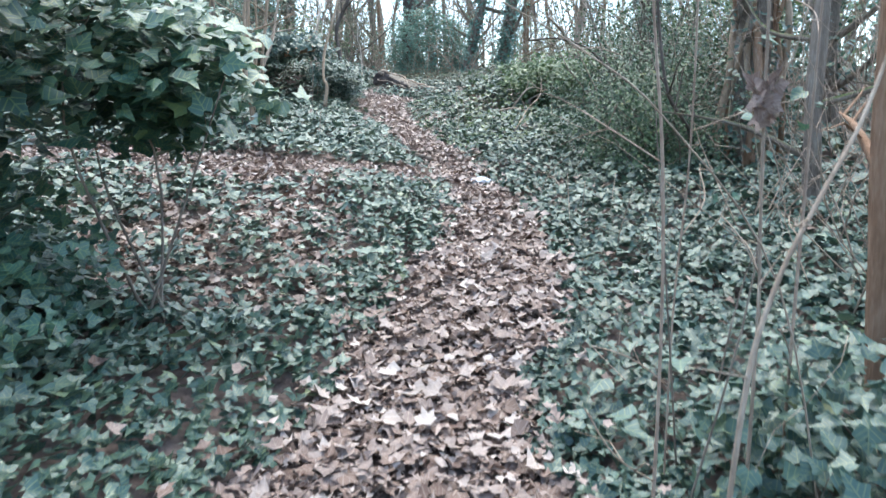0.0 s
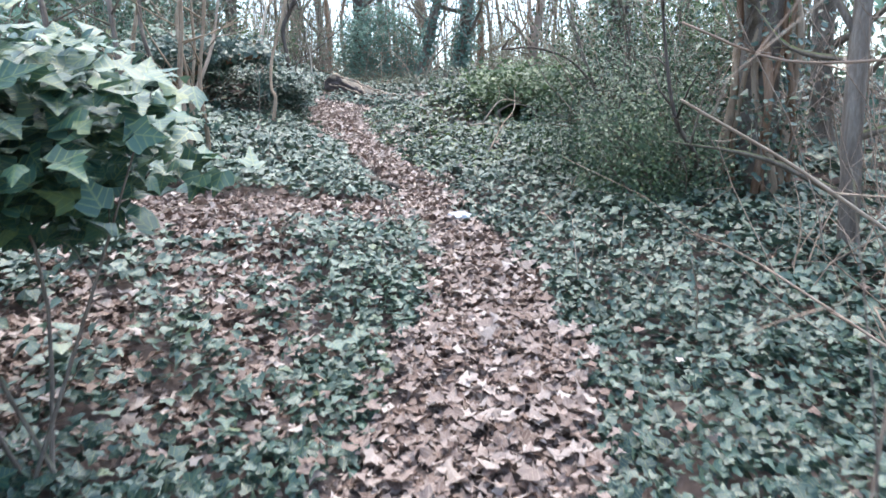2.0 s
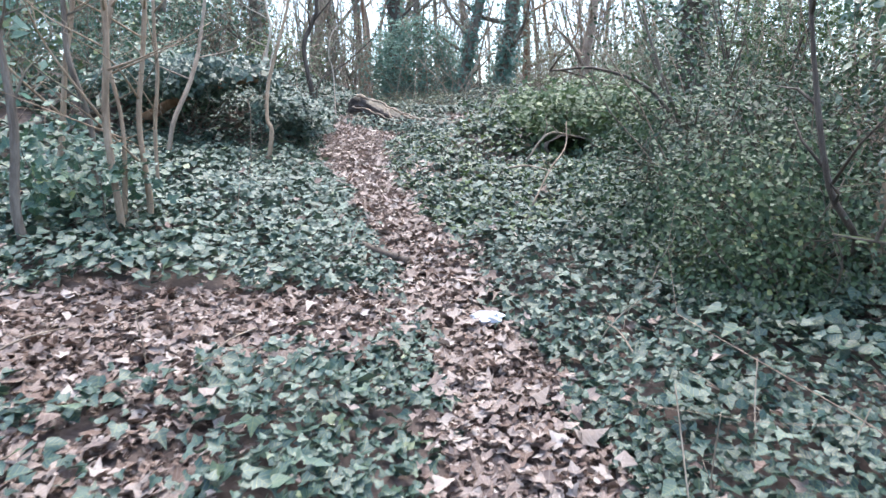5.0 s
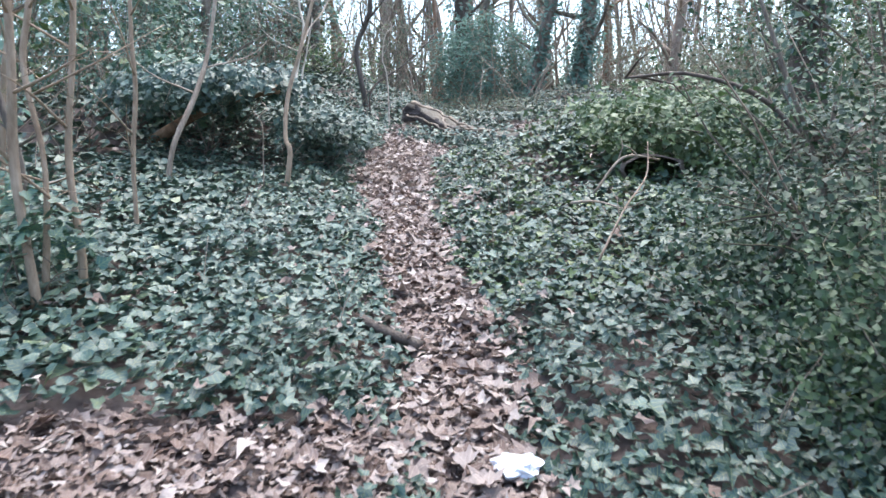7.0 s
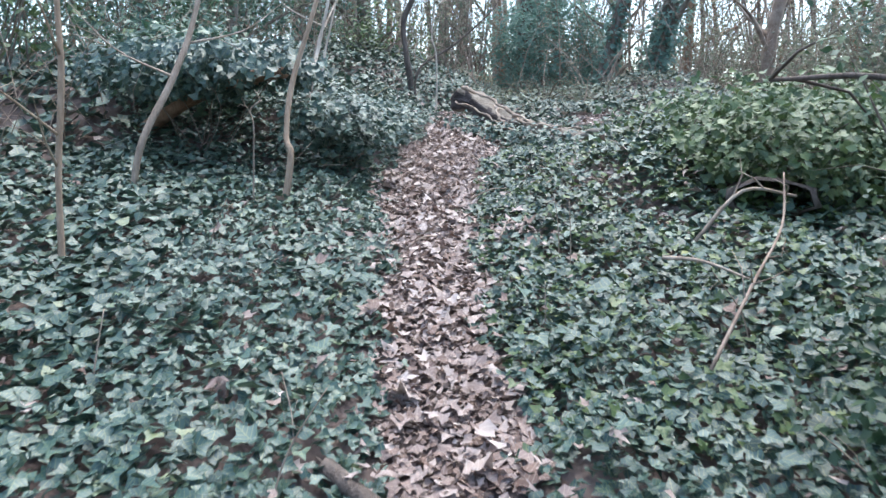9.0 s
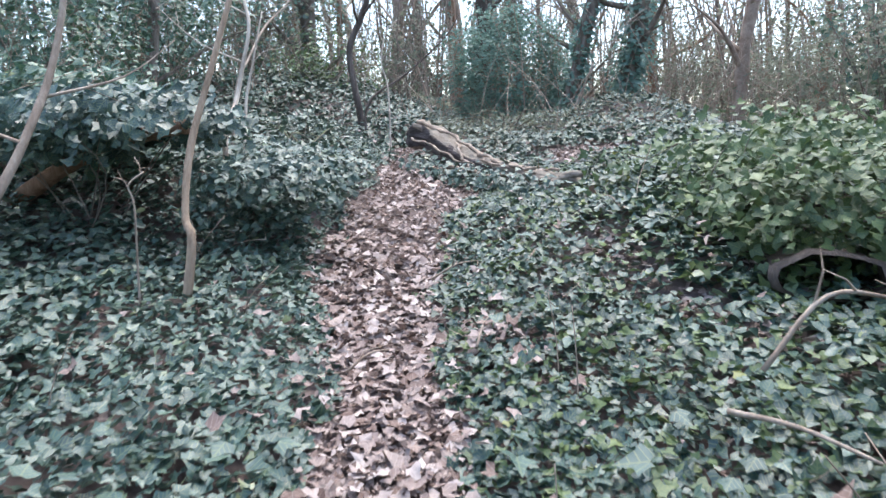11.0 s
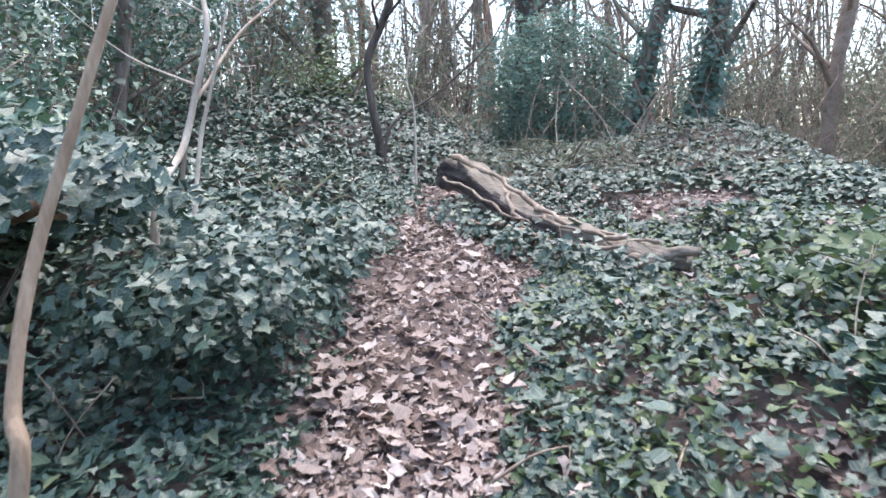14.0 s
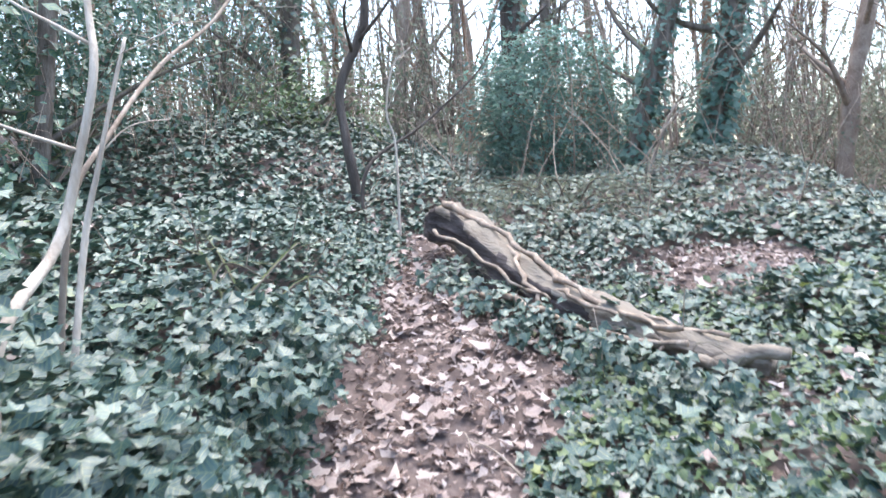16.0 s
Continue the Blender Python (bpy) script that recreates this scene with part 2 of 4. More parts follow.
# ---- mesh helpers ----
class Builder:
    """Collects tubes into one mesh."""

    def __init__(self):
        self.v, self.f = [], []

    def tube(self, pts, radii, sides=7, rough=0.0, cap=True, seed=0.0):
        pts = [Vector(p) for p in pts]
        base = len(self.v)
        ref = Vector((0.31, 0.87, 0.13))
        for i, p in enumerate(pts):
            d = (pts[min(i + 1, len(pts) - 1)] - pts[max(i - 1, 0)]).normalized()
            a = d.cross(ref).normalized()
            b = d.cross(a)
            for k in range(sides):
                th = 2 * math.pi * k / sides
                r = radii[i]
                if rough:
                    r *= 1 + rough * noise.noise(Vector((p.x * 3 + 2.2 * math.cos(th) + seed, p.y * 3 + 2.2 * math.sin(th), p.z * 2.5)))
                self.v.append(p + (a * math.cos(th) + b * math.sin(th)) * r)
        for i in range(len(pts) - 1):
            for k in range(sides):
                k2 = (k + 1) % sides
                o = base + i * sides
                self.f.append((o + k, o + k2, o + sides + k2, o + sides + k))
        if cap:
            self.f.append(tuple(base + k for k in reversed(range(sides))))
            self.f.append(tuple(base + (len(pts) - 1) * sides + k for k in range(sides)))

    def make(self, name, mat, parent=None, origin=None):
        me = bpy.data.meshes.new(name)
        o = Vector(origin) if origin is not None else Vector()
        me.from_pydata([v - o for v in self.v], [], self.f)
        me.materials.append(mat)
        me.polygons.foreach_set("use_smooth", [True] * len(me.polygons))
        ob = new(name, me)
        ob.location = o
        if parent:
            ob.parent = parent
            ob.location = o - parent.location
        return ob


def curve_points(ctrl, n):
    """Catmull-Rom through the control points; returns n places per span."""
    c = [Vector(p) for p in ctrl]
    c = [c[0] * 2 - c[1]] + c + [c[-1] * 2 - c[-2]]
    out = []
    for i in range(1, len(c) - 2):
        for k in range(n):
            t = k / n
            a, b, d, e = c[i - 1], c[i], c[i + 1], c[i + 2]
            out.append(0.5 * ((2 * b) + (d - a) * t + (2 * a - 5 * b + 4 * d - e) * t * t + (3 * b - a - 3 * d + e) * t ** 3))
    out.append(c[-2])
    return out


def mirrored(right):
    return np.array(right + [(-x, y) for x, y in reversed(right) if x > 1e-6])


IVY_SHAPE = mirrored([(0.0, 0.04), (0.22, -0.12), (0.36, 0.04), (0.55, 0.30), (0.27, 0.46), (0.0, 1.0)])
IVY_LOW = mirrored([(0.0, 0.04), (0.36, -0.08), (0.54, 0.30), (0.26, 0.44), (0.0, 1.0)])
DRY_LOW = mirrored([(0.0, 0.05), (0.34, -0.08), (0.58, 0.48), (0.24, 0.55), (0.0, 1.0)])
IVY_FAR = mirrored([(0.0, 0.0), (0.42, -0.02), (0.42, 0.38), (0.0, 1.0)])
DIAMOND = mirrored([(0.0, 0.0), (0.3, 0.45), (0.0, 1.0)])
OVAL = mirrored([(0.0, 0.0), (0.24, 0.22), (0.25, 0.58), (0.0, 1.0)])
SYCAMORE = mirrored([(0.0, 0.06), (0.22, -0.14), (0.30, 0.02), (0.62, 0.10), (0.42, 0.30), (0.60, 0.66), (0.26, 0.60), (0.0, 1.0)])
MAPLE = mirrored([(0.0, 0.05), (0.34, -0.08), (0.36, 0.12), (0.60, 0.52), (0.24, 0.58), (0.0, 1.0)])
rng = np.random.default_rng(7)


def unit(v):
    return v / np.maximum(np.linalg.norm(v, axis=1, keepdims=True), 1e-9)


def leaves(name, pos, nrm, size, shape, mat, parent=None, fold=0.25, curl=0.25, tint=None, wild=0.15):
    """One mesh of many leaves: each a fan from its foot, folded along the midrib and curled."""
    n, k = len(pos), len(shape) - 1
    if n == 0:
        return None
    nrm = unit(nrm)
    t = unit(np.cross(nrm, rng.normal(size=(n, 3))))
    b = np.cross(nrm, t)
    pts = shape
    px = np.repeat(pts[None, :, 0], n, 0) * (1 + wild * rng.normal(size=(n, k + 1)))
    py = np.repeat(pts[None, :, 1], n, 0) * (1 + 0.5 * wild * rng.normal(size=(n, k + 1)))
    fo = fold * (0.5 + rng.random((n, 1)))
    cu = curl * rng.normal(size=(n, 1))
    pz = fo * np.abs(px) * np.sign(rng.random((n, 1)) - 0.15) - (cu + 0.5 * curl) * (py - 0.3) ** 2 + 0.12 * curl * rng.normal(size=(n, k + 1))
    s = np.asarray(size).reshape(-1, 1, 1) * np.ones((n, 1, 1))
    co = pos[:, None, :] + s * (px[..., None] * t[:, None, :] + (py - 0.3)[..., None] * b[:, None, :] + pz[..., None] * nrm[:, None, :])
    o = np.array(parent.location if parent else (0, 0, 0))
    me = bpy.data.meshes.new(name)
    nv = n * (k + 1)
    me.vertices.add(nv)
    me.vertices.foreach_set("co", (co.reshape(-1, 3) - o).astype(np.float32).ravel())
    ring = np.arange(1, k)
    tri = np.stack([np.zeros(k - 1, int), ring, ring + 1], 1)
    idx = (np.arange(n)[:, None, None] * (k + 1) + tri[None]).reshape(-1)
    nf = n * (k - 1)
    me.loops.add(nf * 3)
    me.loops.foreach_set("vertex_index", idx.astype(np.int32))
    me.polygons.add(nf)
    me.polygons.foreach_set("loop_start", np.arange(0, nf * 3, 3, dtype=np.int32))
    me.polygons.foreach_set("use_smooth", np.ones(nf, dtype=bool))
    uv = me.uv_layers.new(name="UVMap")
    flat = np.stack([np.tile(pts[:, 0], n), np.tile(pts[:, 1], n)], 1)[idx]
    uv.data.foreach_set("uv", flat.astype(np.float32).ravel())
    at = me.attributes.new("tint", "FLOAT", "POINT")
    tv = rng.random(n) if tint is None else tint
    at.data.foreach_set("value", np.repeat(tv, k + 1).astype(np.float32))
    me.update(calc_edges=True)
    me.materials.append(mat)
    ob = new(name, me)
    if parent:
        ob.parent = parent
    return ob


def noise3(p, f, s=0.0):
    return np.sin(p[:, 0] * f + s) * np.sin(p[:, 1] * f * 1.1 + 2 * s) * np.sin(p[:, 2] * f * 0.9 + s) + 0.5 * np.sin(p[:, 0] * f * 2.3 + p[:, 2] * f * 1.7 + s) * np.sin(p[:, 1] * f * 2.1 - p[:, 2] * f)


# ---- ground ----
def make_ground():
    xs = np.unique(np.concatenate([np.linspace(-150, -12, 24), np.linspace(-12, -4, 33), np.linspace(-4, 4, 65), np.linspace(4, 12, 33), np.linspace(12, 150, 24)]).round(4))
    ys = np.unique(np.concatenate([np.linspace(-150, -6, 24), np.linspace(-6, 0, 25), np.linspace(0, 18, 121), np.linspace(18, 40, 40), np.linspace(40, 150, 20)]).round(4))
    X, Y = np.meshgrid(xs, ys)
    v = np.stack([X, Y, ground_z(X, Y)], -1).reshape(-1, 3)
    nx, ny = len(xs), len(ys)
    i, j = np.meshgrid(np.arange(nx - 1), np.arange(ny - 1))
    a = (j * nx + i).ravel()
    me = bpy.data.meshes.new("ground")
    me.from_pydata(v.tolist(), [], np.stack([a, a + 1, a + nx + 1, a + nx], 1).tolist())
    me.polygons.foreach_set("use_smooth", [True] * len(me.polygons))
    me.materials.append(SOIL)
    return tagged(new("ground", me), "dark humus woodland soil rising up a gentle slope", "ground", kind="structure")


make_ground()


# ---- ivy carpet ----
def scatter(x0, x1, y0, y1, per_m2):
    n = int((x1 - x0) * (y1 - y0) * per_m2)
    return rng.uniform(x0, x1, n), rng.uniform(y0, y1, n)


def ivy_carpet(name, label, box, per_m2, size, shape, side=0, near=-9.0, far=99.0, mat=None):
    x, y = scatter(*box, per_m2)
    bare = litter_share(x, y)
    patch = 0.75 + 0.5 * wobble(x, y, 2.3, 3.0)
    keep = (rng.random(len(x)) < (1 - bare) ** 1.5 * np.clip(patch, 0.7, 1))
    c, w = path_at(y)
    if side:
        keep &= ((x - c) * side > 0) & (np.abs(x - c) - w >= near) & (np.abs(x - c) - w < far)
    x, y = x[keep], y[keep]
    c, w = path_at(y)
    edge = np.clip(np.abs(x - c) - w, 0, 0.6) / 0.6
    tall = (0.04 + 0.12 * edge) * (0.75 + 0.5 * wobble(x, y, 3.1, 0.7))
    tall = tall * (0.3 + 0.7 * step(0.15, 0.75, from_log(x, y)))
    h = np.clip(tall, 0.02, 0.3) * rng.random(len(x)) ** 0.45 + 0.012
    z = ground_z(x, y) + h
    nrm = np.stack([0.45 * rng.normal(size=len(x)), 0.45 * rng.normal(size=len(x)) - 0.22, np.ones(len(x))], 1)
    tint = np.clip(0.42 + 0.25 * rng.normal(size=len(x)) + 0.14 * wobble(x, y, 1.7, 5.0), 0, 1)
    s = size * (0.55 + 0.75 * rng.random(len(x)))
    ob = leaves(name, np.stack([x, y, z], 1), nrm, s, shape, mat or IVY, tint=tint)
    return tagged(ob, label, "ivy", kind="stuff")


IVY_LEFT = ivy_carpet("ivy_carpet", "glossy dark green ivy carpeting the bank beside the path", (-2.6, 0.8, 0.9, 14.5), 2000, 0.05, IVY_LOW, -1, far=1.1)
IVY_RIGHT = ivy_carpet("ivy_carpet", "dense dark green ivy covering the ground along the path", (-1.2, 2.6, 0.9, 14.5), 1900, 0.049, IVY_LOW, 1, far=1.1)
ivy_carpet("low_plants", "yellowish green leaves mixed into the ivy", (-0.9, 2.6, 7.2, 13.2), 560, 0.05, IVY_LOW, 1, far=2.2, mat=BUSH)
ivy_carpet("ivy_carpet", "glossy ivy spreading up the bank under saplings", (-3.4, 0.8, 0.9, 14.5), 1600, 0.058, IVY_FAR, -1, near=1.1)
ivy_carpet("ivy_carpet", "dark ivy spreading towards the bushes", (-1.2, 3.0, 0.9, 14.5), 1550, 0.058, IVY_FAR, 1, near=1.1)
ivy_carpet("ivy_carpet", "thick ivy under the trees on the bank", (-7.5, -3.4, 1, 14.5), 200, 0.11, IVY_FAR)
ivy_carpet("ivy_carpet", "ivy spreading under the bushes", (3.0, 7.5, 1, 14.5), 200, 0.11, IVY_FAR)
ivy_carpet("ivy_carpet", "ivy covering the rise and mound behind", (-5.5, 5.0, 14.5, 20), 440, 0.06, IVY_FAR)
ivy_carpet("ivy_carpet", "glossy ivy climbing the rise among bare stems", (-5.5, -1.4, 13.8, 19), 480, 0.062, IVY_FAR)
ivy_carpet("low_plants", "pale yellowish green low plants on the rise", (-1.6, 2.2, 13.8, 17.5), 330, 0.05, OVAL, mat=HAZED_LEAF)
ivy_carpet("ivy_carpet", "distant ivy undergrowth on the woodland floor", (-18, 18, 21, 42), 32, 0.24, DIAMOND, mat=HAZED_LEAF)


for box in [(-16, -7.5, -2, 21), (7.5, 16, -2, 21), (-16, 16, -14, -2), (-7.5, 7.5, -2, 0.95)]:
    ivy_carpet("ivy_carpet", "patchy ivy on the floor of the surrounding wood", box, 26, 0.2, DIAMOND)


# ---- leaf litter ----
def leaf_litter():
    parts = []
    x, y = scatter(-4.2, 2.5, 0.6, 15, 1500)
    keep = rng.random(len(x)) < np.clip(litter_share(x, y) * 1.7 * (1 - 0.88 * step(9.0, 11.0, y)), 0.018, 1)
    x, y = x[keep], y[keep]
    z = ground_z(x, y) + 0.008 + 0.045 * rng.random(len(x)) ** 1.5
    out = litter_share(x, y) < 0.3
    z = z + np.where(out, 0.1 * rng.random(len(x)), 0)
    nrm = np.stack([0.3 * rng.normal(size=len(x)), 0.3 * rng.normal(size=len(x)) - 0.1, np.ones(len(x))], 1)
    size = 0.064 * (0.28 + 0.85 * rng.random(len(x)) ** 1.3)
    ob = leaves("leaf_litter", np.stack([x, y, z], 1), nrm, size, DRY_LOW, LITTER, fold=0.3, curl=0.6, wild=0.25, tint=np.clip(0.52 + 0.16 * step(8.0, 11.0, y) + 0.26 * rng.normal(size=len(x)), 0, 1))
    return tagged(ob, "dry pinkish brown fallen leaves covering the trodden path", "leaf litter", kind="stuff")


LITTER_OB = leaf_litter()


def leaf_crumbs():
    x, y = scatter(-3.5, 1.5, 0.8, 14.5, 1500)
    keep = rng.random(len(x)) < litter_share(x, y) * 0.9 * (1 - 0.55 * step(9.5, 11.0, y))
    x, y = x[keep], y[keep]
    z = ground_z(x, y) + 0.006 + 0.03 * rng.random(len(x))
    nrm = np.stack([0.4 * rng.normal(size=len(x)), 0.4 * rng.normal(size=len(x)), np.ones(len(x))], 1)
    ob = leaves("leaf_crumbs", np.stack([x, y, z], 1), nrm, 0.034 * (0.5 + rng.random(len(x))), DIAMOND, LITTER, fold=0.3, curl=0.6, wild=0.3, tint=np.clip(0.45 + 0.28 * rng.normal(size=len(x)), 0, 1))
    return tagged(ob, "broken brown leaf pieces trodden into the path", "leaf litter", kind="stuff")


leaf_crumbs()


# ---- trees, saplings ----
def tree(name, label, ctrl, r0, r1, bark, category="tree", limbs=5, limb_len=1.6, limb_from=0.3, ivy=0, ivy_size=0.08, twigs=3, seed=1, sides=10, group="", ivy_to=1.0, spread=0.35, ivy_mat=None):
    """A tapered trunk through ctrl, with limbs and twigs, and ivy leaves clinging to it."""
    r = random.Random(seed)
    x, y = ctrl[0][0], ctrl[0][1]
    ctrl = [(x, y, float(ground_z(x, y)) - 0.12)] + list(ctrl[1:])
    pts = curve_points(ctrl, 6)
    n = len(pts)
    radii = [r0 + (r1 - r0) * (i / (n - 1)) ** 0.8 for i in range(n)]
    radii[0] *= 1.45
    radii[1] *= 1.15
    b = Builder()
    b.tube(pts, radii, sides, 0.35, seed=seed)
    top = b.make(name, bark, origin=pts[0])
    tagged(top, label, category, group)
    for i in range(limbs):
        lb = Builder()
        f = limb_from + (0.98 - limb_from) * (i + r.random()) / max(limbs, 1)
        q = min(int(f * (n - 1)), n - 2)
        p, rad = pts[q], radii[q] * 0.5
        th = r.uniform(0, 2 * math.pi)
        ln = limb_len * r.uniform(0.6, 1.2)
        d = Vector((math.cos(th), math.sin(th), r.uniform(0.2, 1.0))).normalized()
        mid = p + d * ln * 0.5 + Vector((r.uniform(-.15, .15), r.uniform(-.15, .15), r.uniform(-.1, .2))) * ln
        end = mid + (d + Vector((r.uniform(-.5, .5), r.uniform(-.5, .5), r.uniform(-.2, .5)))).normalized() * ln * 0.5
        cp = curve_points([p, mid, end], 4)
        rr = [max(rad * (1 - 0.85 * j / (len(cp) - 1)), 0.002) for j in range(len(cp))]
        lb.tube(cp, rr, 5)
        for _ in range(twigs):
            k = r.randrange(2, len(cp))
            a = cp[k]
            e = a + Vector((r.gauss(0, 1), r.gauss(0, 1), r.gauss(0.3, 0.8))).normalized() * ln * r.uniform(0.2, 0.5)
            m2 = a.lerp(e, 0.5) + Vector((r.gauss(0, 1), r.gauss(0, 1), r.gauss(0, 1))) * 0.05 * ln
            lb.tube([a, m2, e], [max(rad * 0.3, 0.002), max(rad * 0.2, 0.0015), 0.001], 3, cap=False)
        lb.make("branch", bark, parent=top)
    if ivy:
        P, R = np.array([tuple(p) for p in pts]), np.array(radii)
        f = rng.random(ivy) ** 0.8 * (n - 1) * ivy_to
        i0 = np.minimum(f.astype(int), n - 2)
        fr = (f - i0)[:, None]
        c = P[i0] * (1 - fr) + P[i0 + 1] * fr
        out = rng.normal(size=(ivy, 3)) * (1, 1, 0.3)
        out = unit(out)
        bulge = 1 + 0.5 * noise3(c, 2.2, seed)
        q = c + out * (R[i0][:, None] + spread * rng.random((ivy, 1)) ** 1.5 * bulge[:, None])
        lv = leaves("ivy_leaves", q, out + (0, -0.3, 1.0) + 0.4 * rng.normal(size=(ivy, 3)), ivy_size * (0.6 + 0.7 * rng.random(ivy)), IVY_FAR if ivy_size > 0.07 else OVAL, ivy_mat or IVY, parent=top)
        tagged(lv, kind="stuff")
    return top


def bush(name, label, centre, radii, count, size, shape, mat, category="shrub", stems=14, bark=None, seed=1, gaps=0.1, freq=3.0, up=0.65, shell=0.45, stem_r=0.012, floor=0.0, flat=0.35, face=0.35):
    """Stems from one foot fanning out into a ragged cloud of single leaves."""
    r = random.Random(seed)
    cx, cy, cz = centre
    foot = Vector((cx, cy, float(ground_z(cx, cy)) - 0.06))
    b = Builder()
    for _ in range(stems):
        d = Vector((r.gauss(0, 1), r.gauss(0, 1), r.uniform(-0.2, 1.2))).normalized()
        end = Vector((cx + d.x * radii[0] * 0.95, cy + d.y * radii[1] * 0.95, cz + d.z * radii[2] * 0.95))
        end.z = max(end.z, float(ground_z(end.x, end.y)) + 0.1)
        s = foot + Vector((r.gauss(0, 0.12), r.gauss(0, 0.12), 0))
        mid = s.lerp(end, 0.5) + Vector((r.gauss(0, .12), r.gauss(0, .12), r.uniform(0.0, 0.25)))
        cp = curve_points([s, mid, end], 4)
        b.tube(cp, [stem_r * (1 - 0.8 * j / (len(cp) - 1)) for j in range(len(cp))], 5)
        for _ in range(3):
            a = r.choice(cp[2:])
            e = a + Vector((r.gauss(0, 1), r.gauss(0, 1), r.gauss(0.2, 0.7))).normalized() * 0.3 * max(radii)
            b.tube([a, a.lerp(e, 0.5) + Vector((0, 0, 0.03)), e], [stem_r * 0.35, stem_r * 0.25, 0.001], 3, cap=False)
    top = b.make(name, bark or BARK, origin=foot)
    tagged(top, label, category)
    n = int(count * 1.6)
    d = unit(rng.normal(size=(n, 3)))
    rad = shell + (1 - shell) * rng.random((n, 1)) ** 0.6
    lump = 1 + 0.22 * noise3(d * 2.0, 2.6, seed)[:, None] + 0.06 * rng.normal(size=(n, 1))
    p = np.array(centre) + d * rad * lump * np.array(radii)
    keep = (noise3(p, freq, seed * 1.3) > -gaps - 0.25) & (p[:, 2] > ground_z(p[:, 0], p[:, 1]) + floor + 0.02)
    p, d = p[keep][:count], d[keep][:count]
    if len(p):
        lv = leaves("leaves", p, d * flat + (0, -face, up) + 0.45 * rng.normal(size=p.shape), size * (0.55 + 0.75 * rng.random(len(p))), shape, mat, parent=top, tint=np.clip(0.45 + 0.22 * rng.normal(size=len(p)) + 0.1 * noise3(p, 2.0, 1.0), 0, 1))
        tagged(lv, kind="stuff")
    return top


def brushwood(name, label, box, count, length, mat=None, seed=3, lean=0.6, r0=0.004):
    """A thicket of bare twigs rooted in the ground."""
    r = random.Random(seed)
    b = Builder()
    for _ in range(count):
        x, y = r.uniform(box[0], box[1]), r.uniform(box[2], box[3])
        p = Vector((x, y, float(ground_z(x, y)) - 0.02))
        d = Vector((r.gauss(0, lean), r.gauss(0, lean), 1)).normalized()
        ln = length * r.uniform(0.4, 1.2)
        cp = [p]
        for j in range(4):
            d = (d + Vector((r.gauss(0, .18), r.gauss(0, .18), r.gauss(-0.05, .12)))).normalized()
            cp.append(cp[-1] + d * ln / 4)
        rr = r0 * r.uniform(0.6, 1.6)
        b.tube(cp, [rr * (1 - 0.2 * j) + 0.0006 for j in range(5)], 4, cap=False)
        for _ in range(4):
            a = r.choice(cp[1:])
            e = a + Vector((r.gauss(0, 1), r.gauss(0, 1), r.gauss(0.2, 0.7))).normalized() * ln * r.uniform(0.12, 0.35)
            b.tube([a, a.lerp(e, .5) + Vector((r.gauss(0, .02), r.gauss(0, .02), r.gauss(0, .02))), e], [rr * 0.5, rr * 0.4, 0.0006], 3, cap=False)
    ob = b.make(name, mat or TWIG, origin=(0.5 * (box[0] + box[1]), 0.5 * (box[2] + box[3]), float(ground_z(0.5 * (box[0] + box[1]), 0.5 * (box[2] + box[3])))))
    return tagged(ob, label, "brushwood", kind="stuff")



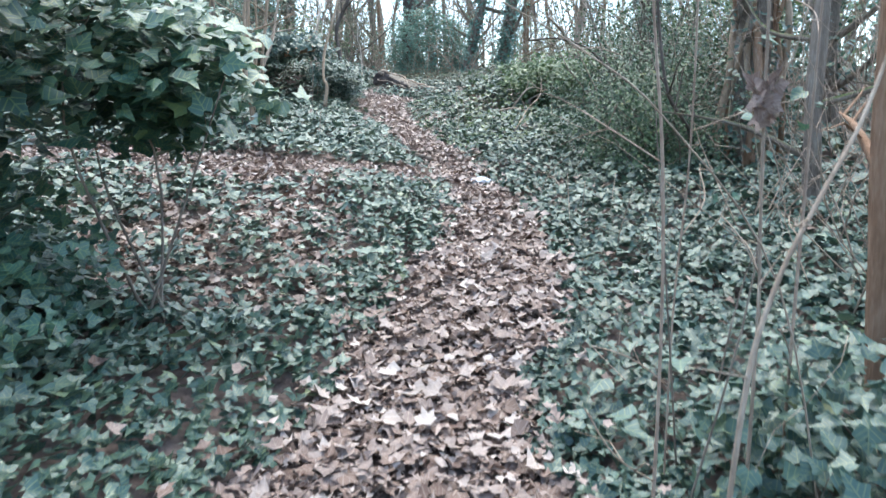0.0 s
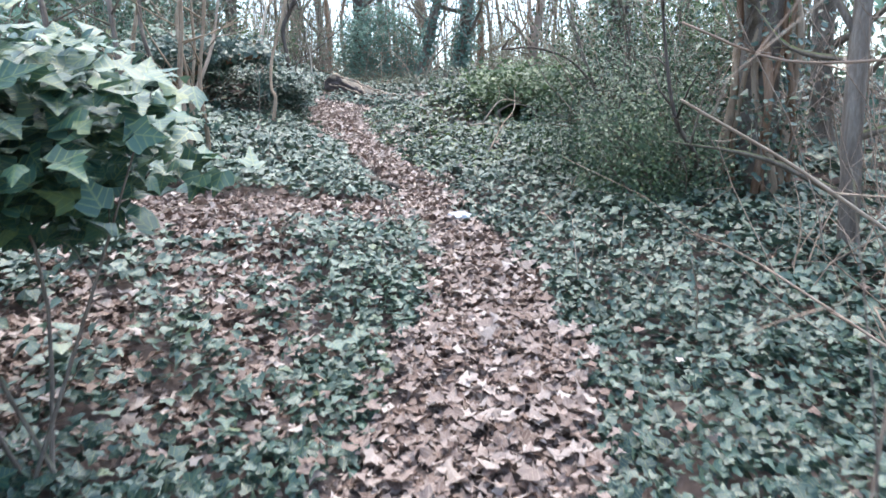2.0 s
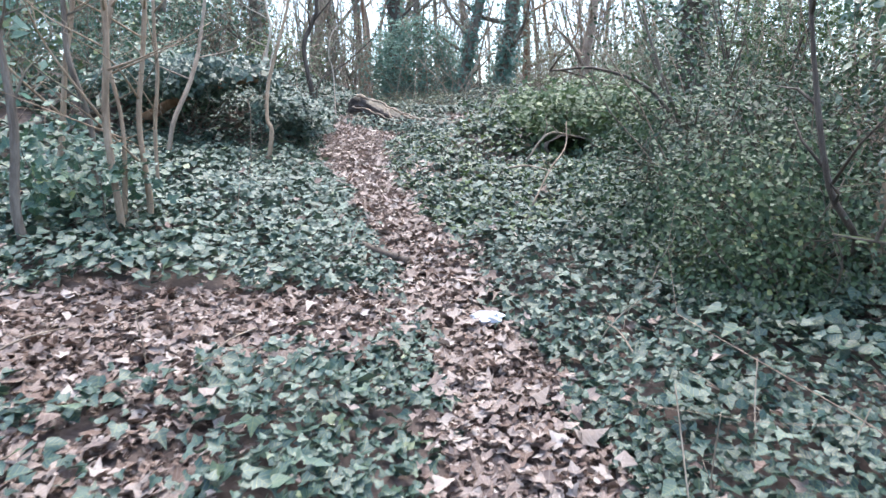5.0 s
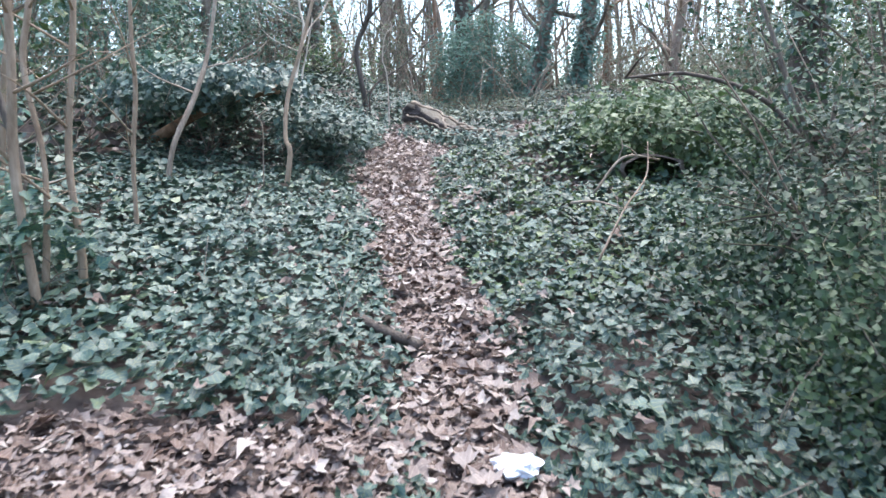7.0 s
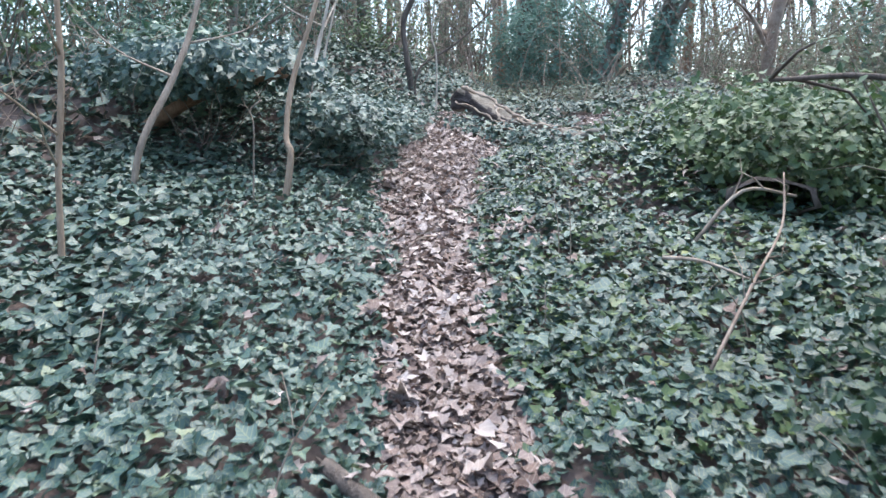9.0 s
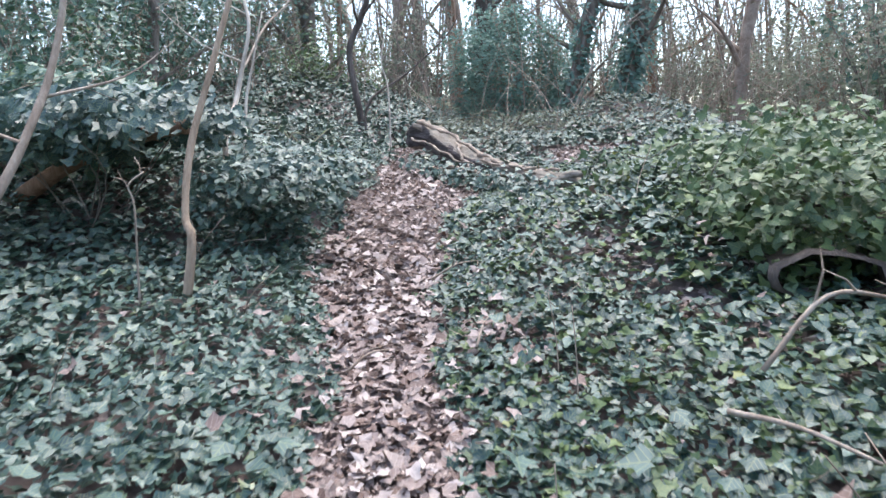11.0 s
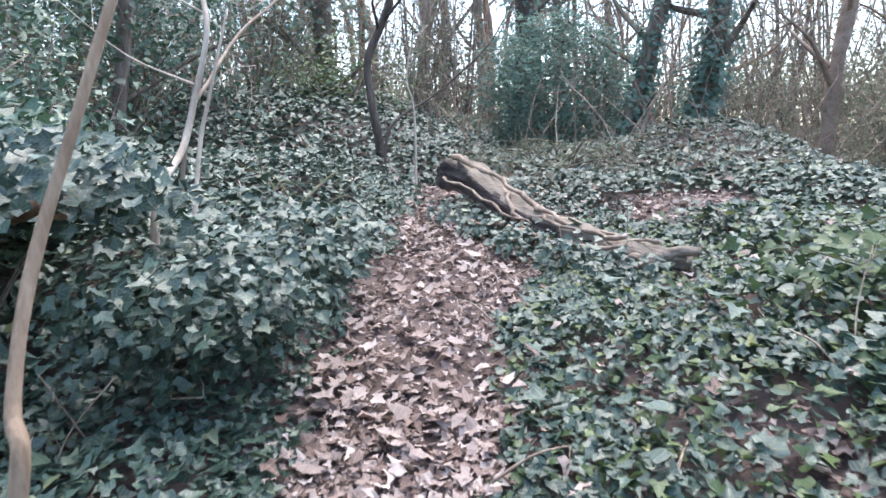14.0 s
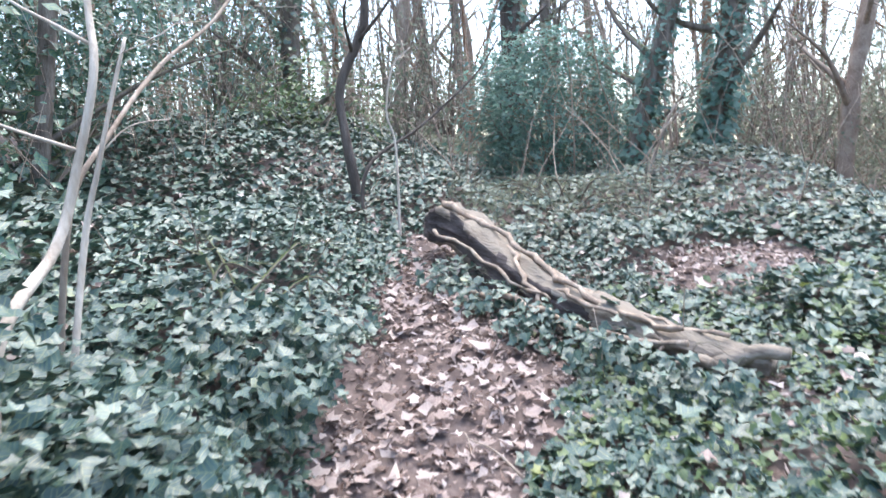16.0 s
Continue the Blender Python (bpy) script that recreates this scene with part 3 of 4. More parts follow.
# ---- fallen log with the dead climbing stems on it ----
def fallen_log():
    ctrl = [(-1.36, 14.15, 2.72), (-1.15, 13.9, 2.70), (-0.88, 13.5, 2.58), (-0.6, 13.05, 2.45), (-0.36, 12.70, 2.39), (-0.1, 12.42, 2.35), (0.15, 12.17, 2.32), (0.43, 11.93, 2.31)]
    pts = curve_points(ctrl, 14)
    n, sides = len(pts), 30
    verts, faces, hollow = [], [], []
    for i, p in enumerate(pts):
        f = i / (n - 1)
        r = np.interp(f, [0, 0.05, 0.15, 0.4, 0.6, 0.85, 1], [0.10, 0.15, 0.17, 0.16, 0.12, 0.09, 0.05])
        d = (pts[min(i + 1, n - 1)] - pts[max(i - 1, 0)]).normalized()
        a = d.cross(Vector((0, 0, 1))).normalized()
        u = a.cross(d)
        for k in range(sides):
            th = 2 * math.pi * k / sides
            c, s = math.cos(th), math.sin(th)
            q = Vector((c * 1.6, s * 1.6, f * 7))
            rr = r * (0.86 + 0.3 * noise.noise(q) + 0.45 * abs(noise.noise(Vector((c * 3.2, s * 3.2, f * 5)))) + 0.22 * noise.noise(Vector((c * 7, s * 7, f * 16))) + 0.14 * noise.noise(Vector((c * 12, s * 12, f * 40))))
            # rotten hollow under the upper rim, path side; its shade is painted in too
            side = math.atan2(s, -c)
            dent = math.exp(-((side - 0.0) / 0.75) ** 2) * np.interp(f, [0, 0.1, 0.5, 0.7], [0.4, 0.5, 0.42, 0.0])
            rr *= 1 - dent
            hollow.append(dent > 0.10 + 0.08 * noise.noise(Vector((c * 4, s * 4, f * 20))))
            verts.append(p + (a * -c * 1.0 + u * s * 0.9) * rr)
    for i in range(n - 1):
        for k in range(sides):
            k2, o = (k + 1) % sides, i * sides
            faces.append((o + k, o + sides + k, o + sides + k2, o + k2))
    faces.append(tuple(range(sides)))
    faces.append(tuple(reversed(range((n - 1) * sides, n * sides))))
    b = Builder()
    b.v, b.f = verts, faces
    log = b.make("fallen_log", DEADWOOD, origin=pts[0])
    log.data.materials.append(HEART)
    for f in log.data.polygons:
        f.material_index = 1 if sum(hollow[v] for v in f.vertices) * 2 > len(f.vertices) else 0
    tagged(log, "weathered grey fallen log with dead climbing stems beside the path", "log")
    for k, (c, r0) in enumerate([
        ([(-1.22, 13.95, 2.86), (-0.86, 13.55, 2.74), (-0.56, 13.1, 2.59), (-0.38, 12.72, 2.49), (-0.1, 12.36, 2.36), (0.1, 12.12, 2.33)], 0.020),
        ([(-0.98, 13.15, 2.36), (-0.72, 12.9, 2.38), (-0.48, 12.58, 2.36), (-0.18, 12.26, 2.29), (0.12, 11.98, 2.30)], 0.021),
        ([(-0.74, 13.45, 2.68), (-0.46, 13.0, 2.52), (-0.22, 12.62, 2.40), (0.05, 12.3, 2.33), (0.3, 12.05, 2.32)], 0.016),
        ([(-1.27, 13.8, 2.68), (-0.98, 13.4, 2.60), (-0.68, 12.98, 2.46), (-0.47, 12.68, 2.42)], 0.013),
        ([(-0.7, 13.3, 2.64), (-0.62, 12.95, 2.50), (-0.5, 12.7, 2.38), (-0.42, 12.5, 2.30)], 0.016),
        ([(-0.42, 12.75, 2.46), (-0.3, 12.5, 2.42), (-0.02, 12.3, 2.30), (0.02, 12.05, 2.27)], 0.014)]):
        s = Builder()
        cp = [p + Vector((0, 0, 0.06 * min(1.0, max(0.0, (p.x + 0.45) / 0.5)))) + Vector((-0.015 + 0.018 * math.sin(2.1 * q + k), -0.015 + 0.016 * math.cos(1.7 * q + 2 * k), 0.02 + 0.012 * math.sin(1.3 * q + k))) for q, p in enumerate(curve_points(c, 5))]
        s.tube(cp, [r0 * (1.1 - 0.5 * i / (len(cp) - 1)) * (1 + 0.25 * math.sin(i * 1.9 + k)) for i in range(len(cp))], 7, 0.5, seed=k)
        tagged(s.make("climbing_stem", BARK_PALE, parent=log), "pale dead climbing stem")
    for c, r0 in [([(0.2, 12.02, 2.26), (0.36, 11.93, 2.37), (0.47, 11.86, 2.38)], 0.04), ([(0.05, 12.12, 2.22), (0.12, 11.92, 2.33), (0.16, 11.82, 2.34)], 0.03)]:
        s = Builder()
        cp = curve_points(c, 3)
        s.tube(cp, [r0 * (1 - 0.3 * i / (len(cp) - 1)) for i in range(len(cp))], 7, 0.5)
        s.make("broken_stub", DEADWOOD, parent=log)


fallen_log()


# ---- saplings and small trees ----
def sapling(label, ctrl, r0, r1, bark=None, limbs=3, limb_len=0.5, seed=1, limb_from=0.4, group=""):
    return tree("sapling", label, ctrl, r0, r1, bark or BARK_PALE, "sapling", limbs, limb_len, limb_from, twigs=3, seed=seed, sides=8, group=group)


sapling("slender light brown sapling with a kink near its foot", [(-1.62, 9.3, 0), (-1.55, 9.33, 2.2), (-1.6, 9.38, 2.34), (-1.6, 9.5, 2.7), (-1.5, 9.6, 3.1), (-1.36, 9.75, 3.75), (-1.2, 9.9, 4.8), (-1.1, 10.1, 6.0)], 0.024, 0.011, BARK_TAN, 3, 0.5, 2, 0.72)
sapling("pale crooked sapling rising out of the ivy", [(-1.86, 10.42, 0), (-1.9, 10.5, 2.72), (-1.97, 10.85, 2.96), (-1.95, 10.95, 3.2), (-1.9, 11.0, 3.5), (-1.97, 11.1, 3.78), (-2.02, 11.2, 4.6), (-1.95, 11.3, 5.6)], 0.019, 0.011, BARK_WHITE, 5, 0.8, 3, 0.45)
sapling("thin pale second stem of the crooked sapling", [(-1.9, 10.72, 0), (-1.92, 10.9, 2.95), (-1.88, 10.95, 3.2), (-1.84, 11.0, 3.44), (-1.82, 11.05, 3.6)], 0.013, 0.005, BARK_WHITE, 2, 0.3, 4, 0.5)
sapling("straight pale pole leaning to one side", [(-2.1, 10.95, 0), (-2.03, 11.0, 3.05), (-2.0, 11.2, 3.31), (-2.02, 11.6, 3.6), (-1.95, 12.1, 3.95), (-1.8, 12.9, 4.9)], 0.012, 0.007, BARK_PALE, 2, 0.5, 5, 0.5)
tree("young_tree", "dark curved young tree behind the log", [(-2.1, 14.8, 0), (-2.12, 14.8, 3.0), (-2.2, 14.8, 3.45), (-2.22, 14.8, 3.85), (-2.05, 14.8, 4.25), (-1.98, 14.8, 4.6), (-2.05, 14.9, 6.5), (-1.8, 15, 9)], 0.048, 0.03, BARK_DARK, "tree", 5, 1.3, 0.45, seed=6, sides=10)
sapling("dark thin dead stem leaning over", [(-1.98, 14.5, 0), (-1.96, 14.6, 3.15), (-1.55, 14.9, 3.5), (-1.1, 15.2, 3.95), (-0.9, 15.4, 4.3)], 0.02, 0.006, BARK_DARK, 4, 0.5, 7, 0.3)
sapling("thin white dead stem behind the log", [(-1.66, 14.4, 0), (-1.69, 14.5, 3.3), (-1.76, 14.5, 3.6), (-1.70, 14.5, 3.95), (-1.55, 14.5, 4.1)], 0.012, 0.006, BARK_WHITE, 3, 0.4, 8, 0.5)
sapling("pale thin stick standing on the mound", [(0.6, 16.5, 0), (0.64, 16.6, 3.1), (0.76, 16.65, 3.4), (0.9, 16.7, 3.75)], 0.02, 0.01, BARK_PALE, 2, 0.3, 9, 0.5)
sapling("small dead stalk in the ivy", [(-1.72, 9.1, 0), (-1.70, 9.1, 2.14), (-1.69, 9.1, 2.41), (-1.71, 9.1, 2.5), (-1.63, 9.1, 2.56)], 0.006, 0.004, BARK_PALE, 2, 0.12, 10, 0.6)
sapling("pale forked stem by the thicket", [(-2.45, 8.9, 0), (-2.38, 8.95, 2.25), (-2.25, 9.15, 2.7), (-2.2, 9.4, 3.2), (-2.1, 9.6, 4.2), (-1.9, 9.9, 5.4)], 0.028, 0.012, BARK_PALE, 4, 0.7, 11, 0.35)
for i, (x, y, lx, ly, r0, bk) in enumerate([(-1.78, 6.5, -0.02, 0.05, 0.026, BARK_TAN), (-1.77, 6.72, 0.10, 0.1, 0.02, BARK_TAN), (-2.12, 6.2, -0.12, 0.0, 0.03, BARK),
                                           (-2.05, 6.9, -0.22, 0.1, 0.024, BARK), (-2.22, 7.95, 0.10, 0.1, 0.018, BARK_TAN), (-2.55, 7.2, 0.2, 0.1, 0.028, BARK_TAN),
                                           (-2.75, 6.5, -0.2, 0.2, 0.034, BARK), (-1.86, 6.62, 0.02, 0.15, 0.016, BARK_TAN)]):
    sapling("slender grey-brown sapling standing in the ivy", [(x, y, 0), (x + lx * 0.3 + 0.05 * math.sin(i * 2.1), y, 1.7), (x + lx * 0.6 - 0.05 * math.sin(i * 1.3 + 1), y + ly * 0.5, 2.2), (x + lx * 0.8 + 0.05 * math.sin(i * 3.3), y + ly * 0.7, 2.65), (x + lx, y + ly, 3.1), (x + lx * 1.5, y + ly * 1.5, 4.4), (x + lx * 2, y + ly * 2, 6)], r0, 0.012, bk, 6, 0.75, 20 + i, 0.25, "saplings on the bank")

# ---- right-hand trees ----
BIG = tree("ivy_clad_tree", "reddish brown tree trunk wrapped in thick climbing ivy stems", [(2.72, 6.0, 0), (2.66, 6.05, 1.8), (2.7, 6.1, 2.8), (2.85, 6.15, 4.5), (3.0, 6.2, 8)], 0.17, 0.12, BARK, limbs=6, ivy=1900, ivy_size=0.062, seed=34, spread=0.34, sides=14)
for k in range(8):
    rr = random.Random(60 + k)
    b = Builder()
    th0 = -3.5 + k * 0.42
    cp = []
    for i in range(9):
        z = 1.05 + i * 0.5
        th = th0 + 0.5 * math.sin(i * 1.1 + k * 2)
        cx = np.interp(z, [1, 1.8, 2.8, 4.5, 8], [2.72, 2.66, 2.7, 2.85, 3.0])
        rd = 0.2 - 0.01 * i + 0.10 * max(0.0, math.sin(i * 1.5 + k * 1.7))
        cp.append((cx + rd * math.cos(th), 6.06 + rd * math.sin(th), z))
    cp = curve_points(cp, 3)
    b.tube(cp, [0.036 - 0.008 * (k % 3) - 0.014 * i / len(cp) for i in range(len(cp))], 7, 0.5, seed=k)
    tagged(b.make("climbing_stem", BARK_RED if k % 2 else BARK_TAN, parent=BIG), "thick twisted ivy stem")
tree("tree", "dark ivy-hung trunk standing behind the bush", [(3.36, 11.5, 0), (3.36, 11.5, 3.3), (3.4, 11.6, 5), (3.5, 11.6, 9)], 0.2, 0.14, BARK_DARK, ivy=900, seed=35, ivy_size=0.09)
tree("tree", "reddish brown trunk beside the path", [(1.5, 2.2, 0), (1.44, 2.2, 1.2), (1.41, 2.2, 1.8), (1.4, 2.2, 3.5), (1.45, 2.3, 7)], 0.05, 0.04, BARK_RED, limbs=5, limb_len=0.8, limb_from=0.15, seed=36, twigs=5)
tree("tree", "brown trunk with crossing branches", [(2.5, 4.6, 0), (2.45, 4.6, 1.9), (2.5, 4.65, 3), (2.6, 4.7, 7)], 0.06, 0.045, BARK, limbs=7, limb_len=1.1, limb_from=0.12, seed=38, twigs=6)
tree("tree", "grey trunk among the undergrowth", [(4.2, 7.6, 0), (4.15, 7.6, 3), (4.3, 7.7, 8)], 0.12, 0.09, BARK, limbs=6, limb_len=1.5, limb_from=0.15, seed=39, ivy=300)

# ---- thin stems and dead branches by the start ----
for i, (x, y, x2, y2, r0, bk) in enumerate([(0.80, 1.68, 0.74, 1.62, 0.0055, BARK_PALE), (0.98, 1.85, 0.96, 1.8, 0.005, TWIG), (0.53, 1.6, 0.47, 1.62, 0.0045, TWIG), (0.66, 1.9, 0.68, 1.9, 0.003, TWIG)]):
    stem = sapling("thin upright bare stem at the edge of the path", [(x, y, 0), (x, y, 1.0), ((x + x2) / 2 + 0.012, y, 1.45), (x2, y2, 1.95), (x2 - 0.02, y2, 2.7)], r0, 0.003, bk, 4, 0.3, 70 + i, 0.15, "thin stems at the path edge")
    if i == 0:
        q = np.array([(0.757, 1.645, 1.59)] * 12) + rng.normal(size=(12, 3)) * (0.014, 0.012, 0.034)
        leaves("dead_leaf", q, rng.normal(size=(12, 3)) * (1, 1, 0.3), 0.055, MAPLE, LITTER, parent=stem, curl=0.8, tint=np.full(12, 0.36))


def stick(label, ctrl, r0, r1, bark, twigs=4, seed=1, length=0.2):
    r = random.Random(seed)
    b = Builder()
    cp = curve_points(ctrl, 5)
    b.tube(cp, [r0 + (r1 - r0) * i / (len(cp) - 1) for i in range(len(cp))], 6, 0.3, seed=seed)
    for _ in range(twigs):
        a = r.choice(cp[2:])
        e = a + Vector((r.gauss(0, 1), r.gauss(0, 1), r.gauss(0.2, 0.7))).normalized() * length * r.uniform(0.5, 1.3)
        b.tube([a, a.lerp(e, .5) + Vector((r.gauss(0, .02), r.gauss(0, .02), r.gauss(0, .02))), e], [r0 * 0.45, r0 * 0.35, 0.001], 4)
    return tagged(b.make("dead_branch", bark, origin=cp[0]), label, "branch")
stick("pale dead branch with a fork leaning out of the ivy", [(0.55, 1.28, 0.2), (0.6, 1.3, 0.95), (0.66, 1.33, 1.2), (0.75, 1.36, 1.38), (0.85, 1.4, 1.55), (0.95, 1.45, 1.8)], 0.006, 0.004, BARK_PALE, 5, 1, 0.15)
stick("thin arching bramble shoot over the ivy", [(1.0, 1.6, 0.35), (0.8, 1.58, 1.15), (0.5, 1.56, 1.55), (0.3, 1.54, 1.7), (0.13, 1.55, 1.8)], 0.003, 0.0015, BARK_PALE, 4, 2, 0.2)
stick("dead branch hanging across the bush", [(2.2, 7.3, 1.3), (1.7, 7.4, 2.3), (1.3, 7.6, 2.58), (0.94, 7.8, 2.6)], 0.016, 0.008, BARK_DARK, 4, 4, 0.35)
stick("dark curved bare branch in the bush", [(2.3, 6.7, 1.2), (2.0, 5.6, 1.55), (1.75, 5.4, 1.85), (1.66, 5.4, 2.3), (1.6, 5.45, 3.0)], 0.018, 0.008, BARK_DARK, 8, 5, 0.5)
stick("fallen pale branch lying in the bush", [(1.5, 7.2, 1.55), (1.65, 7.1, 1.85), (1.75, 7.1, 2.0), (1.6, 7.2, 2.5), (1.45, 7.3, 3.0)], 0.02, 0.009, BARK, 8, 6, 0.5)
stick("broken dead branch in the ivy", [(0.78, 7.55, 1.6), (0.95, 7.8, 1.86), (1.14, 8.2, 2.03), (1.18, 8.4, 2.24)], 0.007, 0.004, TWIG, 5, 7, 0.18)
stick("pale fallen stick on the ivy", [(0.68, 8.25, 1.86), (0.82, 8.1, 1.88), (0.98, 7.98, 1.84)], 0.010, 0.006, BARK_PALE, 1, 8, 0.1)
stick("short rotten branch across the ivy", [(0.85, 8.5, 1.9), (1.05, 8.55, 2.14), (1.3, 8.6, 2.12)], 0.011, 0.007, BARK_PALE, 3, 9, 0.15)
stick("rotting branch lying at the edge of the path", [(-0.42, 6.96, float(ground_z(-0.42, 6.96)) + 0.07), (-0.27, 6.88, float(ground_z(-0.27, 6.88)) + 0.075), (-0.11, 6.83, float(ground_z(-0.11, 6.83)) + 0.05)], 0.034, 0.026, BARK_DARK, 1, 10, 0.1)
stick("pale fallen branch on the woodland floor", [(0.7, 18.0, 3.1), (0.9, 18.0, 3.35), (1.05, 18.0, 3.5)], 0.035, 0.025, DEADWOOD, 1, 11, 0.1)
for i, (x, y, a, ln) in enumerate([(-0.35, 10.1, 0.5, 0.3), (-0.12, 9.2, 1.4, 0.25), (0.3, 9.6, 2.0, 0.3), (0.1, 10.0, 1.2, 0.35), (-1.6, 10.0, 0.2, 0.3), (-0.7, 11.3, 2.6, 0.25), (0.55, 10.3, 1.9, 0.3), (-0.6, 9.0, 0.4, 0.2), (-1.5, 5.0, 0.9, 0.4), (-0.75, 5.1, 1.1, 0.35), (0.9, 5.5, 1.8, 0.3), (1.2, 4.9, 2.2, 0.35)]):
    z = float(ground_z(x, y))
    dx, dy = ln * math.cos(a) / 2, ln * math.sin(a) / 2
    stick("thin dry fallen twig", [(x - dx, y - dy, z + 0.06), (x, y, z + 0.13), (x + dx * 0.9, y + dy, z + 0.14)], 0.006, 0.003, BARK_PALE, 2, 30 + i, 0.12)

for i in range(26):
    rr = random.Random(800 + i)
    y = rr.uniform(3.5, 13)
    c, w = path_at(y)
    x = float(c) + rr.choice([-1, 1]) * (float(w) + rr.uniform(0.15, 1.3))
    z = float(ground_z(x, y))
    dx, dy, h = rr.gauss(0, 0.1), rr.gauss(0, 0.06), rr.uniform(0.2, 0.42)
    stick("thin dry stalk standing in the ivy", [(x, y, z - 0.02), (x + dx * 0.3, y + dy, z + h * 0.5), (x + dx, y + dy * 2, z + h)], 0.0035, 0.002, BARK_PALE, 1, 800 + i, 0.08)

# ---- bushes ----
bush("ivy_shrub", "large-leaved glossy ivy shrub overhanging the path", (-2.1, 2.5, 1.98), (1.0, 0.9, 0.62), 3600, 0.08, IVY_SHAPE, IVY_BIG, stems=3, seed=4, shell=0.3, up=1.3, flat=0.25, face=0.5, stem_r=0.007)
bush("ivy_shrub", "pale glossy ivy sprays leaning over the path", (-1.22, 2.8, 1.78), (0.52, 0.55, 0.32), 1500, 0.078, IVY_SHAPE, IVY_BIG, stems=4, seed=41, shell=0.1, up=1.3, flat=0.3, stem_r=0.008, face=0.6)
bush("ivy_shrub", "shaded hanging ivy under the shrub", (-2.15, 2.6, 1.2), (0.6, 0.75, 0.45), 2200, 0.07, IVY_SHAPE, IVY_BIG, stems=2, seed=42, shell=0.2, up=0.9, gaps=0.5, stem_r=0.005, face=0.8)
bush("ivy_shrub", "low leafy ivy filling the ground below the shrub", (-1.95, 2.35, 0.95), (0.75, 0.9, 0.34), 3200, 0.06, IVY_LOW, IVY_BIG, stems=4, seed=46, shell=0.2, up=0.8, gaps=0.4, stem_r=0.004)
bush("ivy_shrub", "leafy ivy clump at the edge of the path", (1.25, 1.75, 0.62), (0.5, 0.45, 0.34), 900, 0.058, IVY_SHAPE, IVY, stems=6, seed=6, stem_r=0.005)
bush("ivy_shrub", "pale-leaved ivy spray among thin stems", (0.78, 1.88, 1.52), (0.28, 0.2, 0.3), 16, 0.045, IVY_SHAPE, IVY_BIG, stems=3, seed=61, stem_r=0.004)
bush("evergreen_bush", "loose green evergreen bush with fine leaves", (2.12, 6.9, 1.75), (1.15, 1.35, 0.8), 22000, 0.036, DIAMOND, YEW, stems=34, seed=8, shell=0.3, gaps=-0.14, freq=3.4, up=0.6, face=0.45)
bush("evergreen_bush", "thin spreading upper shoots of the evergreen bush", (2.35, 7.5, 2.75), (1.3, 1.3, 0.9), 6500, 0.035, DIAMOND, YEW, stems=26, seed=9, shell=0.1, gaps=-0.22, freq=4.0)
bush("evergreen_bush", "straggling green bush with bare shoots", (1.82, 6.0, 1.5), (0.62, 0.6, 0.75), 5600, 0.034, DIAMOND, YEW, stems=16, seed=10, shell=0.2, gaps=0.0, face=0.7, stem_r=0.008)
bush("ivy_clump", "leafy ivy clump round the foot of the saplings", (-1.75, 6.6, 1.72), (0.24, 0.22, 0.34), 220, 0.06, IVY_SHAPE, IVY_BIG, stems=4, seed=43, stem_r=0.005, shell=0.2)
bush("ivy_clump", "dark ivy climbing among the saplings", (-2.2, 6.7, 1.85), (0.34, 0.4, 0.5), 500, 0.062, IVY_SHAPE, IVY_BIG, stems=5, seed=44, stem_r=0.005, shell=0.2)
for i, (x, y) in enumerate([(-1.12, 13.35), (-0.86, 12.95), (-0.55, 12.5), (-0.25, 12.12), (0.1, 11.75)]):
    bush("ivy_clump", "ivy leaves creeping up the foot of the log", (x, y, float(ground_z(x, y)) + 0.1), (0.24, 0.24, 0.15), 170, 0.052, IVY_SHAPE, IVY, stems=3, seed=45 + i, stem_r=0.003, shell=0.2, up=0.9)
bush("bramble_mound", "yellowish green bramble and ivy mound", (1.75, 10.0, 2.2), (0.95, 0.75, 0.46), 4000, 0.06, IVY_SHAPE, BUSH, stems=10, seed=12)
bush("bramble_mound", "yellowish green ivy heap beside the path", (1.8, 10.8, 2.32), (1.2, 1.15, 0.5), 5200, 0.06, IVY_SHAPE, BUSH, stems=10, seed=13)
bush("ivy_thicket", "ivy roof over a dark hollow beside the path", (-2.6, 10.15, 2.80), (1.0, 0.7, 0.24), 3200, 0.064, IVY_SHAPE, IVY, stems=8, seed=11, shell=0.2, up=0.6, floor=0.5, stem_r=0.006, face=0.6, flat=0.5)
bush("ivy_thicket", "dense ivy behind the hollow", (-3.3, 10.9, 2.6), (1.0, 0.6, 0.7), 2600, 0.075, IVY_SHAPE, IVY_BIG, stems=10, seed=18, shell=0.4)
stick("reddish brown broken branch end under the ivy roof", [(-3.3, 10.3, 2.35), (-2.6, 10.15, 2.66), (-2.1, 9.98, 2.76), (-1.82, 9.88, 2.78)], 0.06, 0.045, BARK_RED, 3, 12, 0.25)
bush("ivy_heap", "leafy ivy heap spilling to the path", (-1.85, 11.6, 2.42), (0.55, 1.1, 0.27), 2300, 0.056, IVY_SHAPE, IVY, stems=6, seed=14, up=0.9, gaps=-0.02)
bush("ivy_heap", "large-leaved ivy heaped at the foot of the crooked sapling", (-1.66, 10.3, 2.4), (0.46, 0.6, 0.3), 2300, 0.05, IVY_SHAPE, IVY, stems=5, seed=47, up=0.9, shell=0.3, gaps=0.15, stem_r=0.005)
